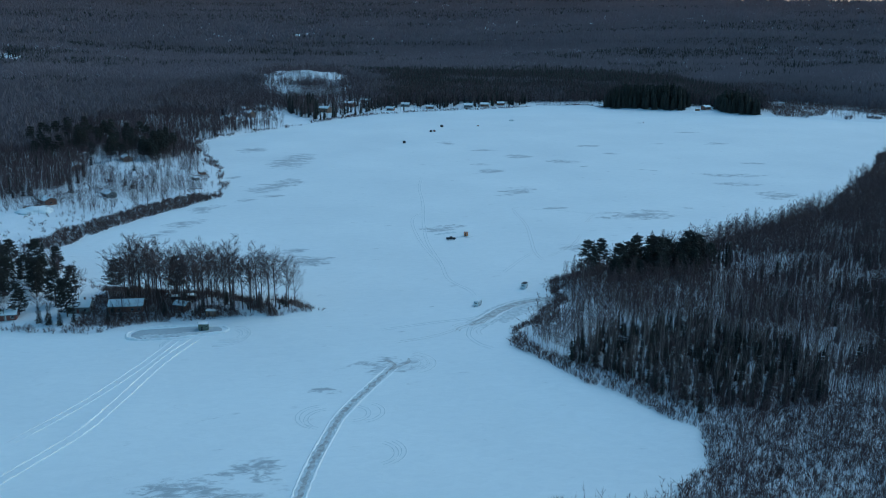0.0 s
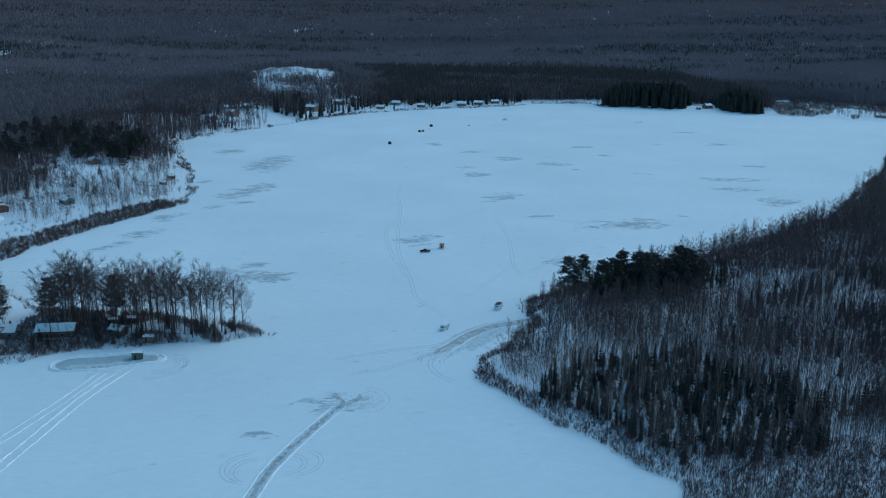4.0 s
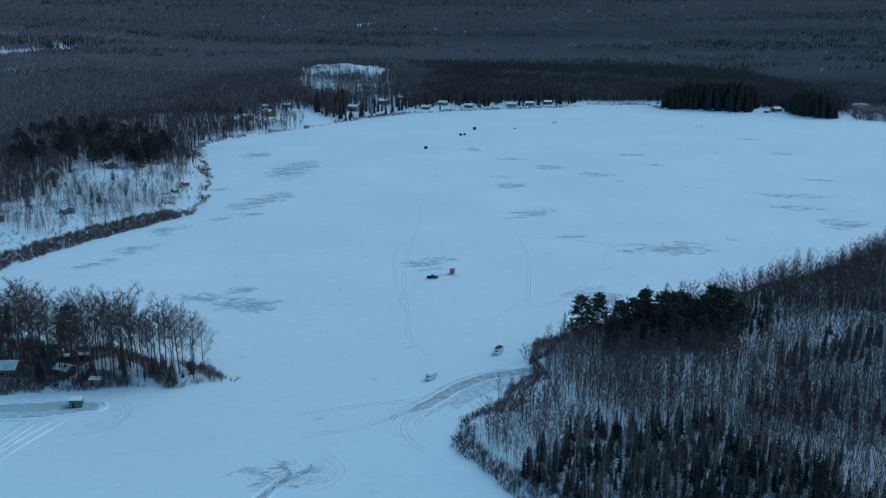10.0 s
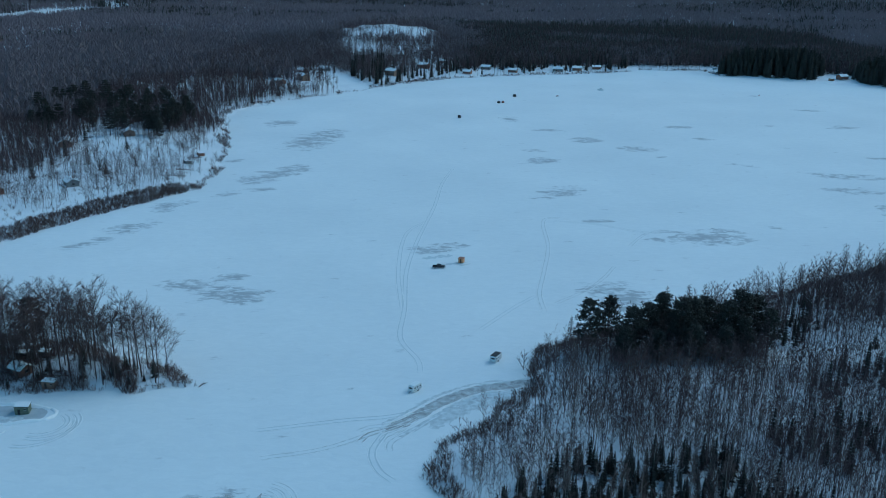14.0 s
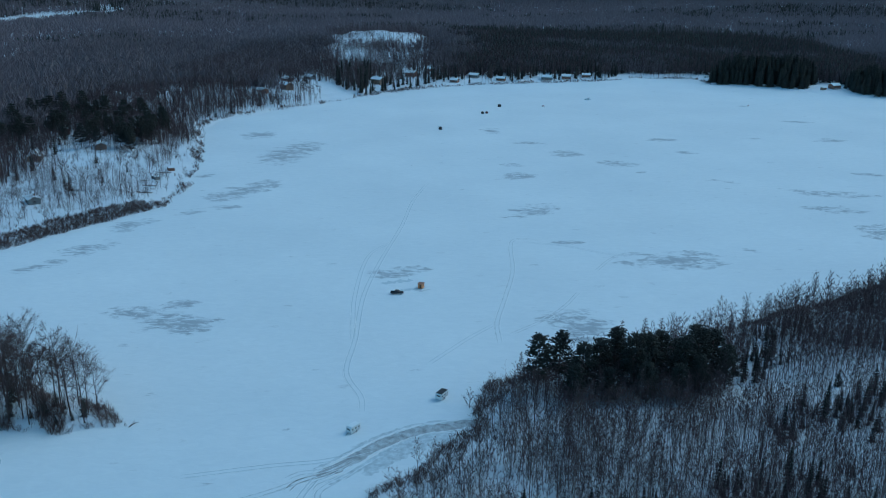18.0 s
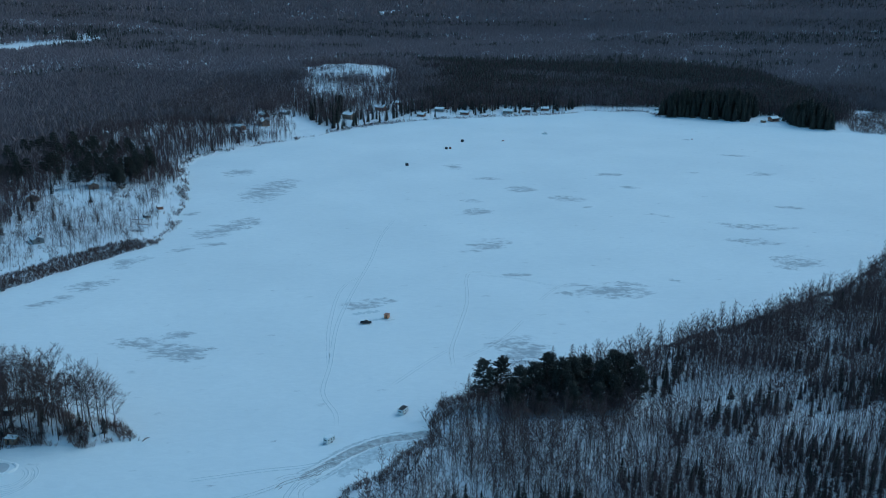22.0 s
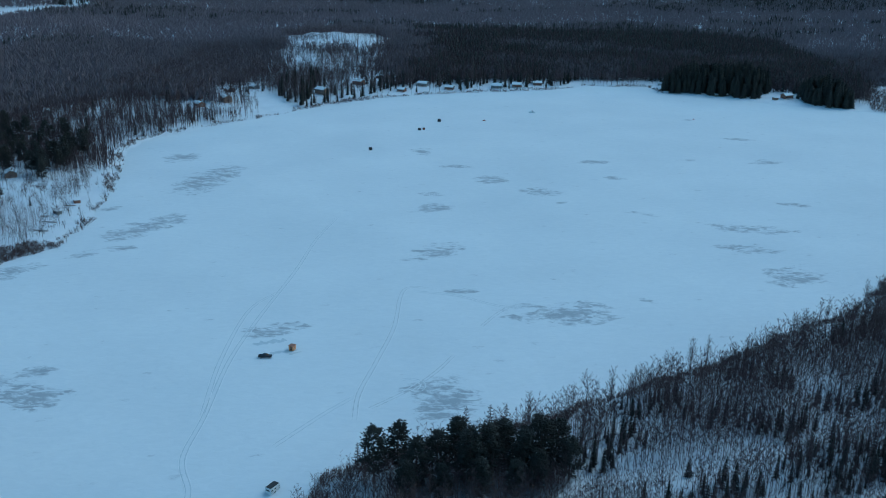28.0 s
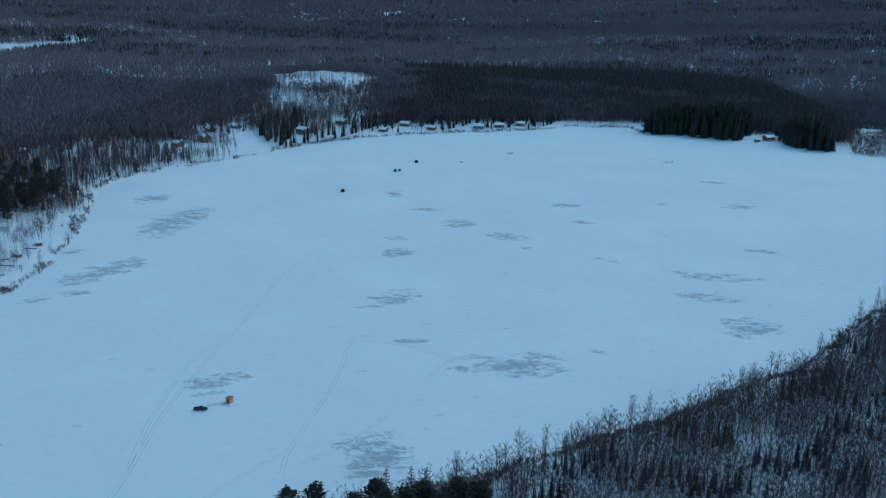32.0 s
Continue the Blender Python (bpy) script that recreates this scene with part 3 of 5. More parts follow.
def plain_cone(g, h, spread, whorls, arms, start=0.05, power=0.85):
    """A ragged conifer for the depth of the woods."""
    out = []
    for i in range(whorls):
        k = start + (0.97 - start) * i / whorls
        R = h * spread * (1 - k) ** power
        for j in range(arms):
            a = j * 2 * np.pi / arms + g.uniform(-0.5, 0.5) + i
            r = R * g.uniform(0.6, 1.25)
            b = np.array([0, 0, k * h + h * 0.06])
            out.append(spike(b, b + np.array([math.cos(a) * r, math.sin(a) * r, -0.35 * r + g.normal(0, 0.15)]), 0.28 * R + 0.15, g))
    out.append(spike(np.array([0, 0, h * 0.7]), np.array([0, 0, h]), 0.05 * h * spread * 5, g))
    return merge(out)


g = np.random.default_rng(11)
OAKS = [bare_tree(g, 20, 0.68, 17, 8, 5, 0.17, 0.035, 0.33, -0.1) for _ in range(4)]
SLIM = [bare_tree(g, 18, 0.42, 17, 7, 4, 0.13, 0.022, 0.3, 0.8) for _ in range(4)]
BIRCHES = [bare_tree(g, 14, 0.42, 13, 7, 4, 0.09, 0.05, 0.28, 0.7) for _ in range(3)]
BUSHY = [bare_tree(g, 8, 0.75, 13, 7, 3, 0.12, 0.05, 0.1) for _ in range(2)]
LARCHES = [larch(g, 19) for _ in range(2)]
SPRUCES = [spruce(g, 12, 0.18, 16, 7, 3) for _ in range(4)]
SMALL_SPRUCES = [spruce(g, 5, 0.26, 11, 7, 3) for _ in range(2)]
PINES = [white_pine(g, 22, 0.3, 0.24, 40, 6, 6) for _ in range(3)]
DENSE_PINES = [white_pine(g, 21, 0.28, 0.1, 50, 6, 5) for _ in range(2)]
# cheaper shapes for the woods that stay at a distance
WOOD_MID = [wood_tree(g, g.uniform(14, 20), 0.46, 10, 10, 0.06, 0.15, 0.11) for _ in range(8)]
WOOD_LOW = [wood_tree(g, g.uniform(7, 10), 0.6, 8, 8, 0.05, 0.12, 0.075) for _ in range(8)]
CLUMPS = [mid_clump(g) for _ in range(6)]
WOOD_FAR = [wood_tree(g, g.uniform(14, 19), 0.6, 7, 8, 0.16, 0.15, 0.17) for _ in range(6)]
CONE_MID = [plain_cone(g, 13, 0.19, 9, 7) for _ in range(5)]
CONE_FAR = [plain_cone(g, 15, 0.2, 6, 5) for _ in range(5)]
NORTH_SPRUCES = [(tube([(0, 0, -0.6), (0, 0, 13)], [0.22, 0.03], 5), plain_cone(g, 14, 0.2, 12, 7)) for _ in range(3)]
STAND_PINES = [(tube([(0, 0, -0.6), (0, 0, 19)], [0.3, 0.05], 5), plain_cone(g, 19, 0.27, 13, 9, 0.03, 0.5)) for _ in range(3)]
PALE = [wood_tree(g, g.uniform(11, 16), 0.36, 7, 3, 0.05, 0.35, 0.1) for _ in range(6)]
SPRIGS = [shrub(g, 2.0) for _ in range(4)]
SAPLINGS = [sapling(g, 7.0) for _ in range(6)]


def far_wood(g):
    """A clump of crowns seen from a kilometre off."""
    out = []
    for _ in range(7):
        x, y, h = g.normal(0, 6), g.normal(0, 6), g.uniform(11, 17)
        out.append(sliver(np.array([x, y, -1.0]), np.array([x, y, h]), 0.3, g))
        for _ in range(9):
            b = np.array([x + g.normal(0, 1.1), y + g.normal(0, 1.1), h * g.uniform(0.1, 0.7)])
            out.append(sliver(b, b + np.array([g.normal(0, 1.3), g.normal(0, 1.3), h * g.uniform(0.22, 0.38)]), g.uniform(0.4, 0.8), g))
    return merge(out)


def far_cone(g):
    out = []
    for _ in range(5):
        x, y, h = g.normal(0, 4.5), g.normal(0, 4.5), g.uniform(10, 18)
        for k in range(3):
            r = (2.4, 1.9, 1.2)[k] * g.uniform(0.8, 1.2)
            out.append(spike(np.array([x, y, h * (0.05 + 0.27 * k)]), np.array([x + g.normal(0, 0.3), y, h * (0.55 + 0.225 * k)]), r, g))
    return merge(out)


FAR_WOODS = [far_wood(g) for _ in range(5)]
FAR_CONES = [far_cone(g) for _ in range(4)]


def far_canopy(g):
    """A broad patch of crowns for woods several kilometres off."""
    out = []
    for _ in range(9):
        x, y, h = g.normal(0, 11), g.normal(0, 11), g.uniform(10, 17)
        for _ in range(3):
            b = np.array([x + g.normal(0, 1.5), y + g.normal(0, 1.5), h * g.uniform(-0.05, 0.25)])
            out.append(sliver(b, b + np.array([g.normal(0, 2), g.normal(0, 2), h * g.uniform(0.6, 0.9)]), g.uniform(2, 3.6), g))
    return merge(out)


FAR_CANOPY = [far_canopy(g) for _ in range(5)]

COUNT = {}


def plant(kind, shape, x, y, s, label, group, bark, leaf, crown="crown"):
    """A tree as a thing of its own, with trunk and crown; alike trees share their meshes."""
    key = (kind, id(shape))
    m = Matrix.LocRotScale((x, y, float(land(x, y))), Euler((0, 0, rng.uniform(0, 6.28))), (s, s, s * rng.uniform(0.92, 1.1)))
    if key not in COUNT:
        t = new(kind)
        mesh_obj("trunk", *shape[0], bark, t)
        mesh_obj(crown, *shape[1], leaf, t)
        COUNT[key] = t
    else:
        t = new(kind)
        for o in COUNT[key].children:
            c = new(o.name.split(".")[0], o.data)
            c.parent = t
    t.matrix_world = m
    return tagged(t, label, "tree", group)


def spots(n, inside, x0, x1, y0, y1, gap=0.0):
    """n places in the rectangle where inside holds, no two nearer than gap."""
    px, py, tries = [], [], 0
    cells = {}
    while len(px) < n and tries < 60:
        tries += 1
        xs, ys = rng.uniform(x0, x1, 4 * n), rng.uniform(y0, y1, 4 * n)
        ok = inside(xs, ys)
        for x, y in zip(xs[ok], ys[ok]):
            if gap:
                c = (int(x // gap), int(y // gap))
                if any((x - a) ** 2 + (y - b) ** 2 < gap * gap for i in (-1, 0, 1) for j in (-1, 0, 1) for a, b in cells.get((c[0] + i, c[1] + j), ())):
                    continue
                cells.setdefault(c, []).append((x, y))
            px.append(x)
            py.append(y)
            if len(px) >= n:
                break
    return np.array(px), np.array(py)


def shore(x, y):
    return signed(SHORE, x, y) + wobble(x, y)


def quad(points):
    p = np.array(points, float)
    return lambda x, y: signed(p, x, y) < 0


def stuff(name, templates, n, inside, area, lo, hi, mat, label, gap=0.0, lean=0.0, grow=None):
    x, y = spots(n, inside, *area, gap)
    size = rng.uniform(lo, hi, len(x)) * (grow(x, y) if grow else 1.0)
    V, F = scatter(templates, x, y, land(x, y), size, rng, lean)
    return tagged(mesh_obj(name, V, F, mat), label, name.replace("_", " "), kind="stuff")


EAST_CLEAR = quad([(122, 188), (180, 205), (250, 246), (255, 254), (185, 219), (128, 204)])
SAPLING_LAND = quad([(112, 38), (200, 36), (300, 160), (300, 240), (185, 196), (118, 180), (90, 158), (100, 120)])
CONIFER_EAST = quad([(24, 88), (28, 106), (44, 118), (92, 124), (96, 100), (114, 82), (118, 64), (106, 40), (82, 38), (40, 58)])
LOW_EAST = quad([(28, 140), (60, 120), (130, 140), (135, 188), (92, 188), (56, 194), (40, 178)])
BRUSHY_EAST = quad([(-30, -60), (150, -60), (130, 40), (100, 52), (66, 50), (40, 80), (20, 100), (0, 130)])

PATCHY = lambda x, y: ripple(x, y, 14) + 0.7 * ripple(y, x, 6) + 0.6 * ripple(x + y, y, 31)

# ---- east woods ----
for i, (x, y) in enumerate([(60, 199), (68, 204), (75, 195), (82, 201), (88, 207), (93, 197), (99, 203), (105, 209), (111, 200), (117, 205), (123, 210),
                           (84, 190), (97, 190), (108, 192), (116, 196), (127, 203), (72, 188), (102, 216), (112, 214), (90, 214)]):
    dense = i > 3
    plant("white_pine", (DENSE_PINES[i % 2] if dense else PINES[i % 3]), x, y, (rng.uniform(0.9, 1.0) if i < 4 else rng.uniform(1.0, 1.14)) if i < 11 else rng.uniform(0.6, 0.9),
          "tall dark green white pine at the lake's edge", "pines on the east point", BARK, PINE)
for x, y, s in [(54, 203, 0.72), (91, 215, 1.22), (99.5, 216, 1.24), (105, 214, 1.32), (126, 219, 1.05)]:
    plant("larch", LARCHES[int(x) % 2], x, y, s, "leafless larch with a straight spire", "larches on the east point", BARK, TWIG)
for x, y, s in [(36, 187, 1.0), (39, 182, 0.9), (43, 196, 0.7), (12, 121, 0.55), (48, 200, 0.7)]:
    plant("willow_tree", BUSHY[int(x) % 2], x, y, s, "low spreading leafless tree on the snowy shore", "shore trees", BARK, TWIG)
x, y = spots(260, lambda x, y: (shore(x, y) > 1.5) & (shore(x, y) < 34) & ~EAST_CLEAR(x, y), 110, 450, 225, 570, 3.0)
for i in range(len(x)):
    plant("aspen_tree", (SLIM + SLIM[:3] + OAKS[:1])[i % 8], x[i], y[i], rng.uniform(0.55, 0.98), "tall leafless tree in the woods by the lake", "east shore trees", BARK, TWIG)
x, y = spots(125, lambda x, y: (shore(x, y) > 3) & ~EAST_CLEAR(x, y) & (x + 0.5 * y < 185), 12, 145, 40, 190, 4)
for i in range(len(x)):
    plant("birch", BIRCHES[i % 3], x[i], y[i], rng.uniform(0.7, 1.15), "pale leaning birch without leaves", "birches in the east woods", BIRCH, BIRCH_TWIG)
x, y = spots(80, lambda x, y: (shore(x, y) > 5) & CONIFER_EAST(x, y), 24, 125, 36, 128, 4.5)
for i in range(len(x)):
    plant("birch", BIRCHES[i % 3], x[i], y[i], rng.uniform(0.85, 1.2), "tall pale birch standing among dark spruces", "birches in the east woods", BIRCH, BIRCH_TWIG)
x, y = spots(130, lambda x, y: (shore(x, y) > 5) & LOW_EAST(x, y), 28, 140, 118, 196, 3.6)
for i in range(len(x)):
    plant("aspen_tree", (SLIM[:4] + BUSHY[:1] + OAKS[:1])[i % 6], x[i], y[i], rng.uniform(0.55, 0.95) * (0.75 if i % 6 > 3 else 1.0), "leafless tree in brush before the pines", "trees below the pines", BARK, TWIG)
x, y = spots(115, lambda x, y: (shore(x, y) > 6) & CONIFER_EAST(x, y), 24, 125, 36, 128, 3.0)
for i in range(len(x)):
    plant("spruce", SPRUCES[i % 4], x[i], y[i], rng.uniform(0.45, 0.95), "dark green spruce among leafless birches", "spruces in the east woods", BARK, SPRUCE)
x, y = spots(60, lambda x, y: (shore(x, y) > 8) & (SAPLING_LAND(x, y) | EAST_CLEAR(x, y) | BRUSHY_EAST(x, y)), 40, 290, -40, 260, 6)
for i in range(len(x)):
    plant("young_spruce", SMALL_SPRUCES[i % 2], x[i], y[i], rng.uniform(0.6, 1.5), "young dark spruce standing in snow", "young spruces", BARK, SPRUCE)

x, y = spots(85, lambda x, y: (shore(x, y) > 8) & SAPLING_LAND(x, y) & (y - 0.35 * x > 80) & (PATCHY(x / 2, y / 2) > -0.6), 90, 300, 110, 240, 4.5)
for i in range(len(x)):
    plant("poplar_tree", (SLIM + BUSHY[:1])[i % len(SLIM + BUSHY[:1])], x[i], y[i], rng.uniform(0.5, 0.9), "slender leafless tree standing in open snow", "trees in the snowy clearing", BARK, TWIG)
stuff("spruce_thicket", CONE_MID, 390, lambda x, y: (shore(x, y) > 7) & CONIFER_EAST(x, y), (24, 125, 36, 128), 0.35, 0.8, SPRUCE, "close dark spruces filling the east woods", 1.7)
WEDGE = lambda x, y: x < np.maximum(0.6 * y + 110, 0.4 * y + 200)
stuff("leafless_woods", WOOD_MID, 6200, lambda x, y: (shore(x, y) > 9) & (PATCHY(x, y) > -0.75) & WEDGE(x, y) & ~LOW_EAST(x, y) & ~EAST_CLEAR(x, y) & ~SAPLING_LAND(x, y) & ~CONIFER_EAST(x, y) & ~BRUSHY_EAST(x, y)
      & (y > 40 + 0.1 * x), (12, 500, 40, 600), 0.75, 1.1, TWIG_STUFF, "dense leafless grey-brown woods on snow", 2.0, 0.03, lambda x, y: np.clip(0.52 + (y + 0.3 * x - 190) / 150, 0.5, 1.0))
stuff("low_woods", WOOD_LOW, 2000, lambda x, y: ((x > 62) | (rng.random(x.shape) < 0.4)) & (shore(x, y) > 9 + 5 * PATCHY(x, y)) & (y > 40 + 0.1 * x) & (~CONIFER_EAST(x, y) | (rng.random(x.shape) < 0.14)) & (~SAPLING_LAND(x, y) | (rng.random(x.shape) < 0.16)) & ~EAST_CLEAR(x, y) & (PATCHY(x / 1.5, y / 1.5) > rng.uniform(-1.6, 0.5, x.shape)), (10, 150, 40, 198), 0.4, 1.45, TWIG_STUFF,
      "low leafless thicket below the pines", 0.9, 0.06)
stuff("conifer_undergrowth", CONE_MID, 950, lambda x, y: (shore(x, y) > 12) & (PATCHY(x + 30, y) > 0.35) & WEDGE(x, y) & ~LOW_EAST(x, y) & ~EAST_CLEAR(x, y) & ~BRUSHY_EAST(x, y), (70, 400, 60, 540), 0.25, 0.9, SPRUCE,
      "dark spruces scattered through leafless woods", 3.0)
stuff("pale_birch_trunks", PALE, 900, lambda x, y: (shore(x, y) > 6) & ~EAST_CLEAR(x, y) & (PATCHY(y, x) > -0.1), (20, 380, 50, 520), 0.8, 1.15, BIRCH_STUFF,
      "pale birch trunks standing among darker woods", 3.0, 0.05, lambda x, y: np.clip(0.6 + (y + 0.3 * x - 190) / 200, 0.6, 1.0))
stuff("sapling_thicket", SAPLINGS, 16500, lambda x, y: (shore(x, y) > 4) & ((y - 0.35 * x + 14 * PATCHY(x / 3, y / 3) < 92) | (rng.random(x.shape) < 0.55)) & (PATCHY(x, y) > rng.uniform(-2.6, 0.0, x.shape)) & (SAPLING_LAND(x, y) | (EAST_CLEAR(x, y) & (rng.random(x.shape) < 0.4)) | (BRUSHY_EAST(x, y) & (rng.random(x.shape) < 0.3))), (0, 310, -60, 250), 0.6, 1.5,
      TWIG_STUFF, "thin upright leafless saplings standing in snow", 0.7, 0.025)
stuff("shore_brush", SPRIGS, 9500, lambda x, y: (shore(x, y) > -1.0) & ((shore(x, y) < 5.5 + 4 * PATCHY(x, y)) | (BRUSHY_EAST(x, y) & (rng.random(x.shape) < 0.55)) | (CONIFER_EAST(x, y) & (rng.random(x.shape) < 0.15))),
      (-40, 480, -70, 600), 0.5, 1.7, BRUSH, "dry brown brush along the snowy shore", 0.7, 0.1)

stuff("scattered_trees", WOOD_MID, 2700, lambda x, y: (SAPLING_LAND(x, y) | (BRUSHY_EAST(x, y) & (rng.random(x.shape) < 0.4))) & (shore(x, y) > 8) & (PATCHY(x / 2, y / 2) > -0.5), (20, 300, -50, 240), 0.45, 0.8, TWIG_STUFF,
      "leafless trees standing over thin saplings", 2.5, 0.04)

stuff("deep_east_woods", CLUMPS, 2600, lambda x, y: (shore(x, y) > 12) & ~WEDGE(x, y), (180, 900, 0, 760), 0.75, 1.1, TWIG_STUFF, "close leafless woods far behind the east shore", 5.0)
stuff("deep_east_conifers", CONE_MID, 480, lambda x, y: (shore(x, y) > 12) & (~WEDGE(x, y) | (SAPLING_LAND(x, y) & (x > 170))) & (PATCHY(x, y) > 0.1), (150, 800, 30, 700), 0.3, 0.85, SPRUCE,
      "dark conifers in the woods behind the east shore", 4.0)

# ---- west peninsula and west shore ----
PENINSULA = lambda x, y: (shore(x, y) > 2.5) & (x > -172) & (x < -74) & (y > 150) & (y < 215)
x, y = spots(78, lambda x, y: PENINSULA(x, y) & ((y > 164) | (x > -105)), -172, -72, 150, 215, 3.2)
for i in range(len(x)):
    edge = np.clip((-76 - x[i]) / 24 + 0.3, 0.4, 1)
    plant("oak_tree", (OAKS + OAKS[:3] + SLIM[:1])[i % 8], x[i], y[i], edge * rng.uniform(1.1, 1.42), "tall leafless tree on the wooded peninsula", "peninsula trees", BARK, TWIG)
for x, y, s in [(-177, 197, 0.82), (-147, 192, 0.9)]:
    plant("red_pine", PINES[int(-x) % 3], x, y, s, "lone pine with a tufted crown by the ice", "peninsula pines", BARK, PINE)
for x, y, s in [(-171, 155, 0.75), (-166, 157, 0.6), (-196, 153, 0.95), (-191, 152, 0.8), (-201, 156, 0.9), (-148, 164, 0.6), (-118, 168, 0.75),
                (-131, 166, 0.5), (-108, 170, 0.7), (-140, 168, 0.7), (-186, 156, 0.7), (-122, 178, 0.9)]:
    plant("spruce", SPRUCES[int(-x) % 3], x, y, s, "dark spruce beside the cabins on the shore", "peninsula spruces", BARK, SPRUCE)
x, y = spots(44, lambda x, y: (shore(x, y) > 5), -275, -188, 158, 240, 5)
for i in range(len(x)):
    if i % 3:
        plant("white_pine", DENSE_PINES[i // 2 % 2], x[i], y[i], rng.uniform(0.6, 0.95), "dense dark pine on the west shore", "west shore pines", BARK, PINE)
    else:
        plant("oak_tree", OAKS[i // 2 % 4], x[i], y[i], rng.uniform(0.6, 0.9), "leafless tree beside dark pines", "west shore trees", BARK, TWIG)
x, y = spots(150, lambda x, y: (shore(x, y) > 12) & (shore(x, y) < 105), -290, -160, 365, 595, 4)
for i in range(len(x)):
    plant("maple_tree", (BUSHY + OAKS)[i % 6], x[i], y[i], rng.uniform(0.6, 1.0) * (1.2 if i % 6 < 2 else 0.62), "leafless yard tree in deep snow", "yard trees", BARK, TWIG)
for x, y, s in [(-222, 447, 1.0), (-229, 455, 0.8), (-243, 470, 0.9), (-262, 430, 1.2), (-287, 420, 1.2), (-236, 520, 0.9), (-211, 470, 0.6), (-206, 500, 0.6)]:
    plant("spruce", SPRUCES[int(-x) % 3], x, y, s, "dark spruce standing in a snowy yard", "yard spruces", BARK, SPRUCE)
for x, y, s in [(-172, 545, 1.0), (-166, 500, 0.8), (-162, 478, 0.9), (-168, 530, 0.8), (-165, 460, 0.7), (-215, 430, 1.3), (-210, 425, 1.2)]:
    plant("willow_tree", BUSHY[int(-x) % 2], x, y, s, "bushy leafless tree at the ice edge", "shore trees", BARK, TWIG)
x, y = spots(70, lambda x, y: (shore(x, y) > 24) & (shore(x, y) < 150), -380, -215, 560, 690, 5)
for i in range(len(x)):
    plant("white_pine", (PINES + DENSE_PINES)[i % 5], x[i], y[i], rng.uniform(0.6, 0.95), "dark pine in the west woods", "west pines", BARK, PINE)

NW_YARDS = lambda x, y: (x > -245) & (y > 812) & (signed(SHORE, x, y) < 78)
LAWN = quad([(-172, 905), (-150, 945), (-98, 862), (-128, 828)])
HOUSES = ((-175, 866), (-190, 853), (-186, 922), (-167, 955), (-86, 938), (-53, 999), (-30, 1043), (0, 970), (22, 1005), (54, 990), (106, 1004), (133, 1016))


def yard(x, y):
    """The cleared ground round the lakeside houses and down to the ice before them."""
    near = np.zeros(np.shape(x), bool)
    for a, b in HOUSES:
        near |= (np.abs(x - a) < 9) & (y > b - 34) & (y < b + 8)
    return near


WEST_WOODS = lambda x, y: ~NW_YARDS(x, y) & (shore(x, y) > np.where(y > 840, 60, 4) + 8 * ripple(x, y, 15)) & ((y > 590) | (shore(x, y) > 100) | (y < 260)) & (signed(FAR_LAKE, x, y) > 10)
stuff("west_woods", WOOD_MID, 3200, lambda x, y: WEST_WOODS(x, y) & (x < 0) & (np.hypot((x + 130) / 100, (y - 1260) / 95) > 1) , (-430, 0, 215, 1060), 0.7, 1.05, TWIG_STUFF,
      "dense leafless woods on the west shore", 2.8, 0.03)
stuff("west_thicket", CLUMPS, 1900, lambda x, y: (shore(x, y) > 7) & ~NW_YARDS(x, y) & (x < -60) & ((y > 600) | (shore(x, y) > 110)) & ~quad([(-205, 1370), (-30, 1370), (15, 1000), (-120, 838), (-212, 850)])(x, y), (-420, -60, 330, 900), 0.7, 1.0, TWIG_STUFF,
      "close leafless thicket in the west woods", 4.0)
stuff("west_conifers", CONE_MID, 520, lambda x, y: WEST_WOODS(x, y) & (x < 0), (-480, 0, 215, 1080), 0.6, 1.15, SPRUCE, "dark conifers among the west woods", 6.0)
stuff("peninsula_thicket", WOOD_LOW, 420, lambda x, y: PENINSULA(x, y) & (y > 160), (-172, -74, 150, 212), 0.35, 1.0, TWIG_STUFF, "young leafless growth under the peninsula trees", 1.5, 0.05)
stuff("peninsula_brush", SPRIGS, 2600, lambda x, y: (shore(x, y) > 0) & (PATCHY(x, y) > -0.6), (-185, -74, 150, 212), 0.5, 1.5, BRUSH, "brown brush under the peninsula trees", 0.8, 0.1)
x, y = spots(30, PENINSULA, -172, -85, 155, 200, 4)
for i in range(len(x)):
    plant("young_spruce", SMALL_SPRUCES[i % 2], x[i], y[i], rng.uniform(0.5, 1.4), "young dark spruce under tall bare trees", "young spruces", BARK, SPRUCE)
stuff("reed_bank", SPRIGS, 2000, lambda x, y: (shore(x, y) > -1) & (shore(x, y) < 17) & (y > 285) & (y < 432), (-262, -140, 285, 432), 0.7, 1.6, BRUSH,
      "dark brown brush thicket along the snowy west shore", 0.5, 0.1)
stuff("bank_brush", SPRIGS, 2200, lambda x, y: (shore(x, y) > -0.5) & (shore(x, y) < 4 + 5 * ripple(x, y, 13) + 3 * ripple(y, x, 5)), (-265, 320, 140, 1045), 0.5, 1.6, BRUSH,
      "dry brush along the lake shore", 0.8, 0.1)

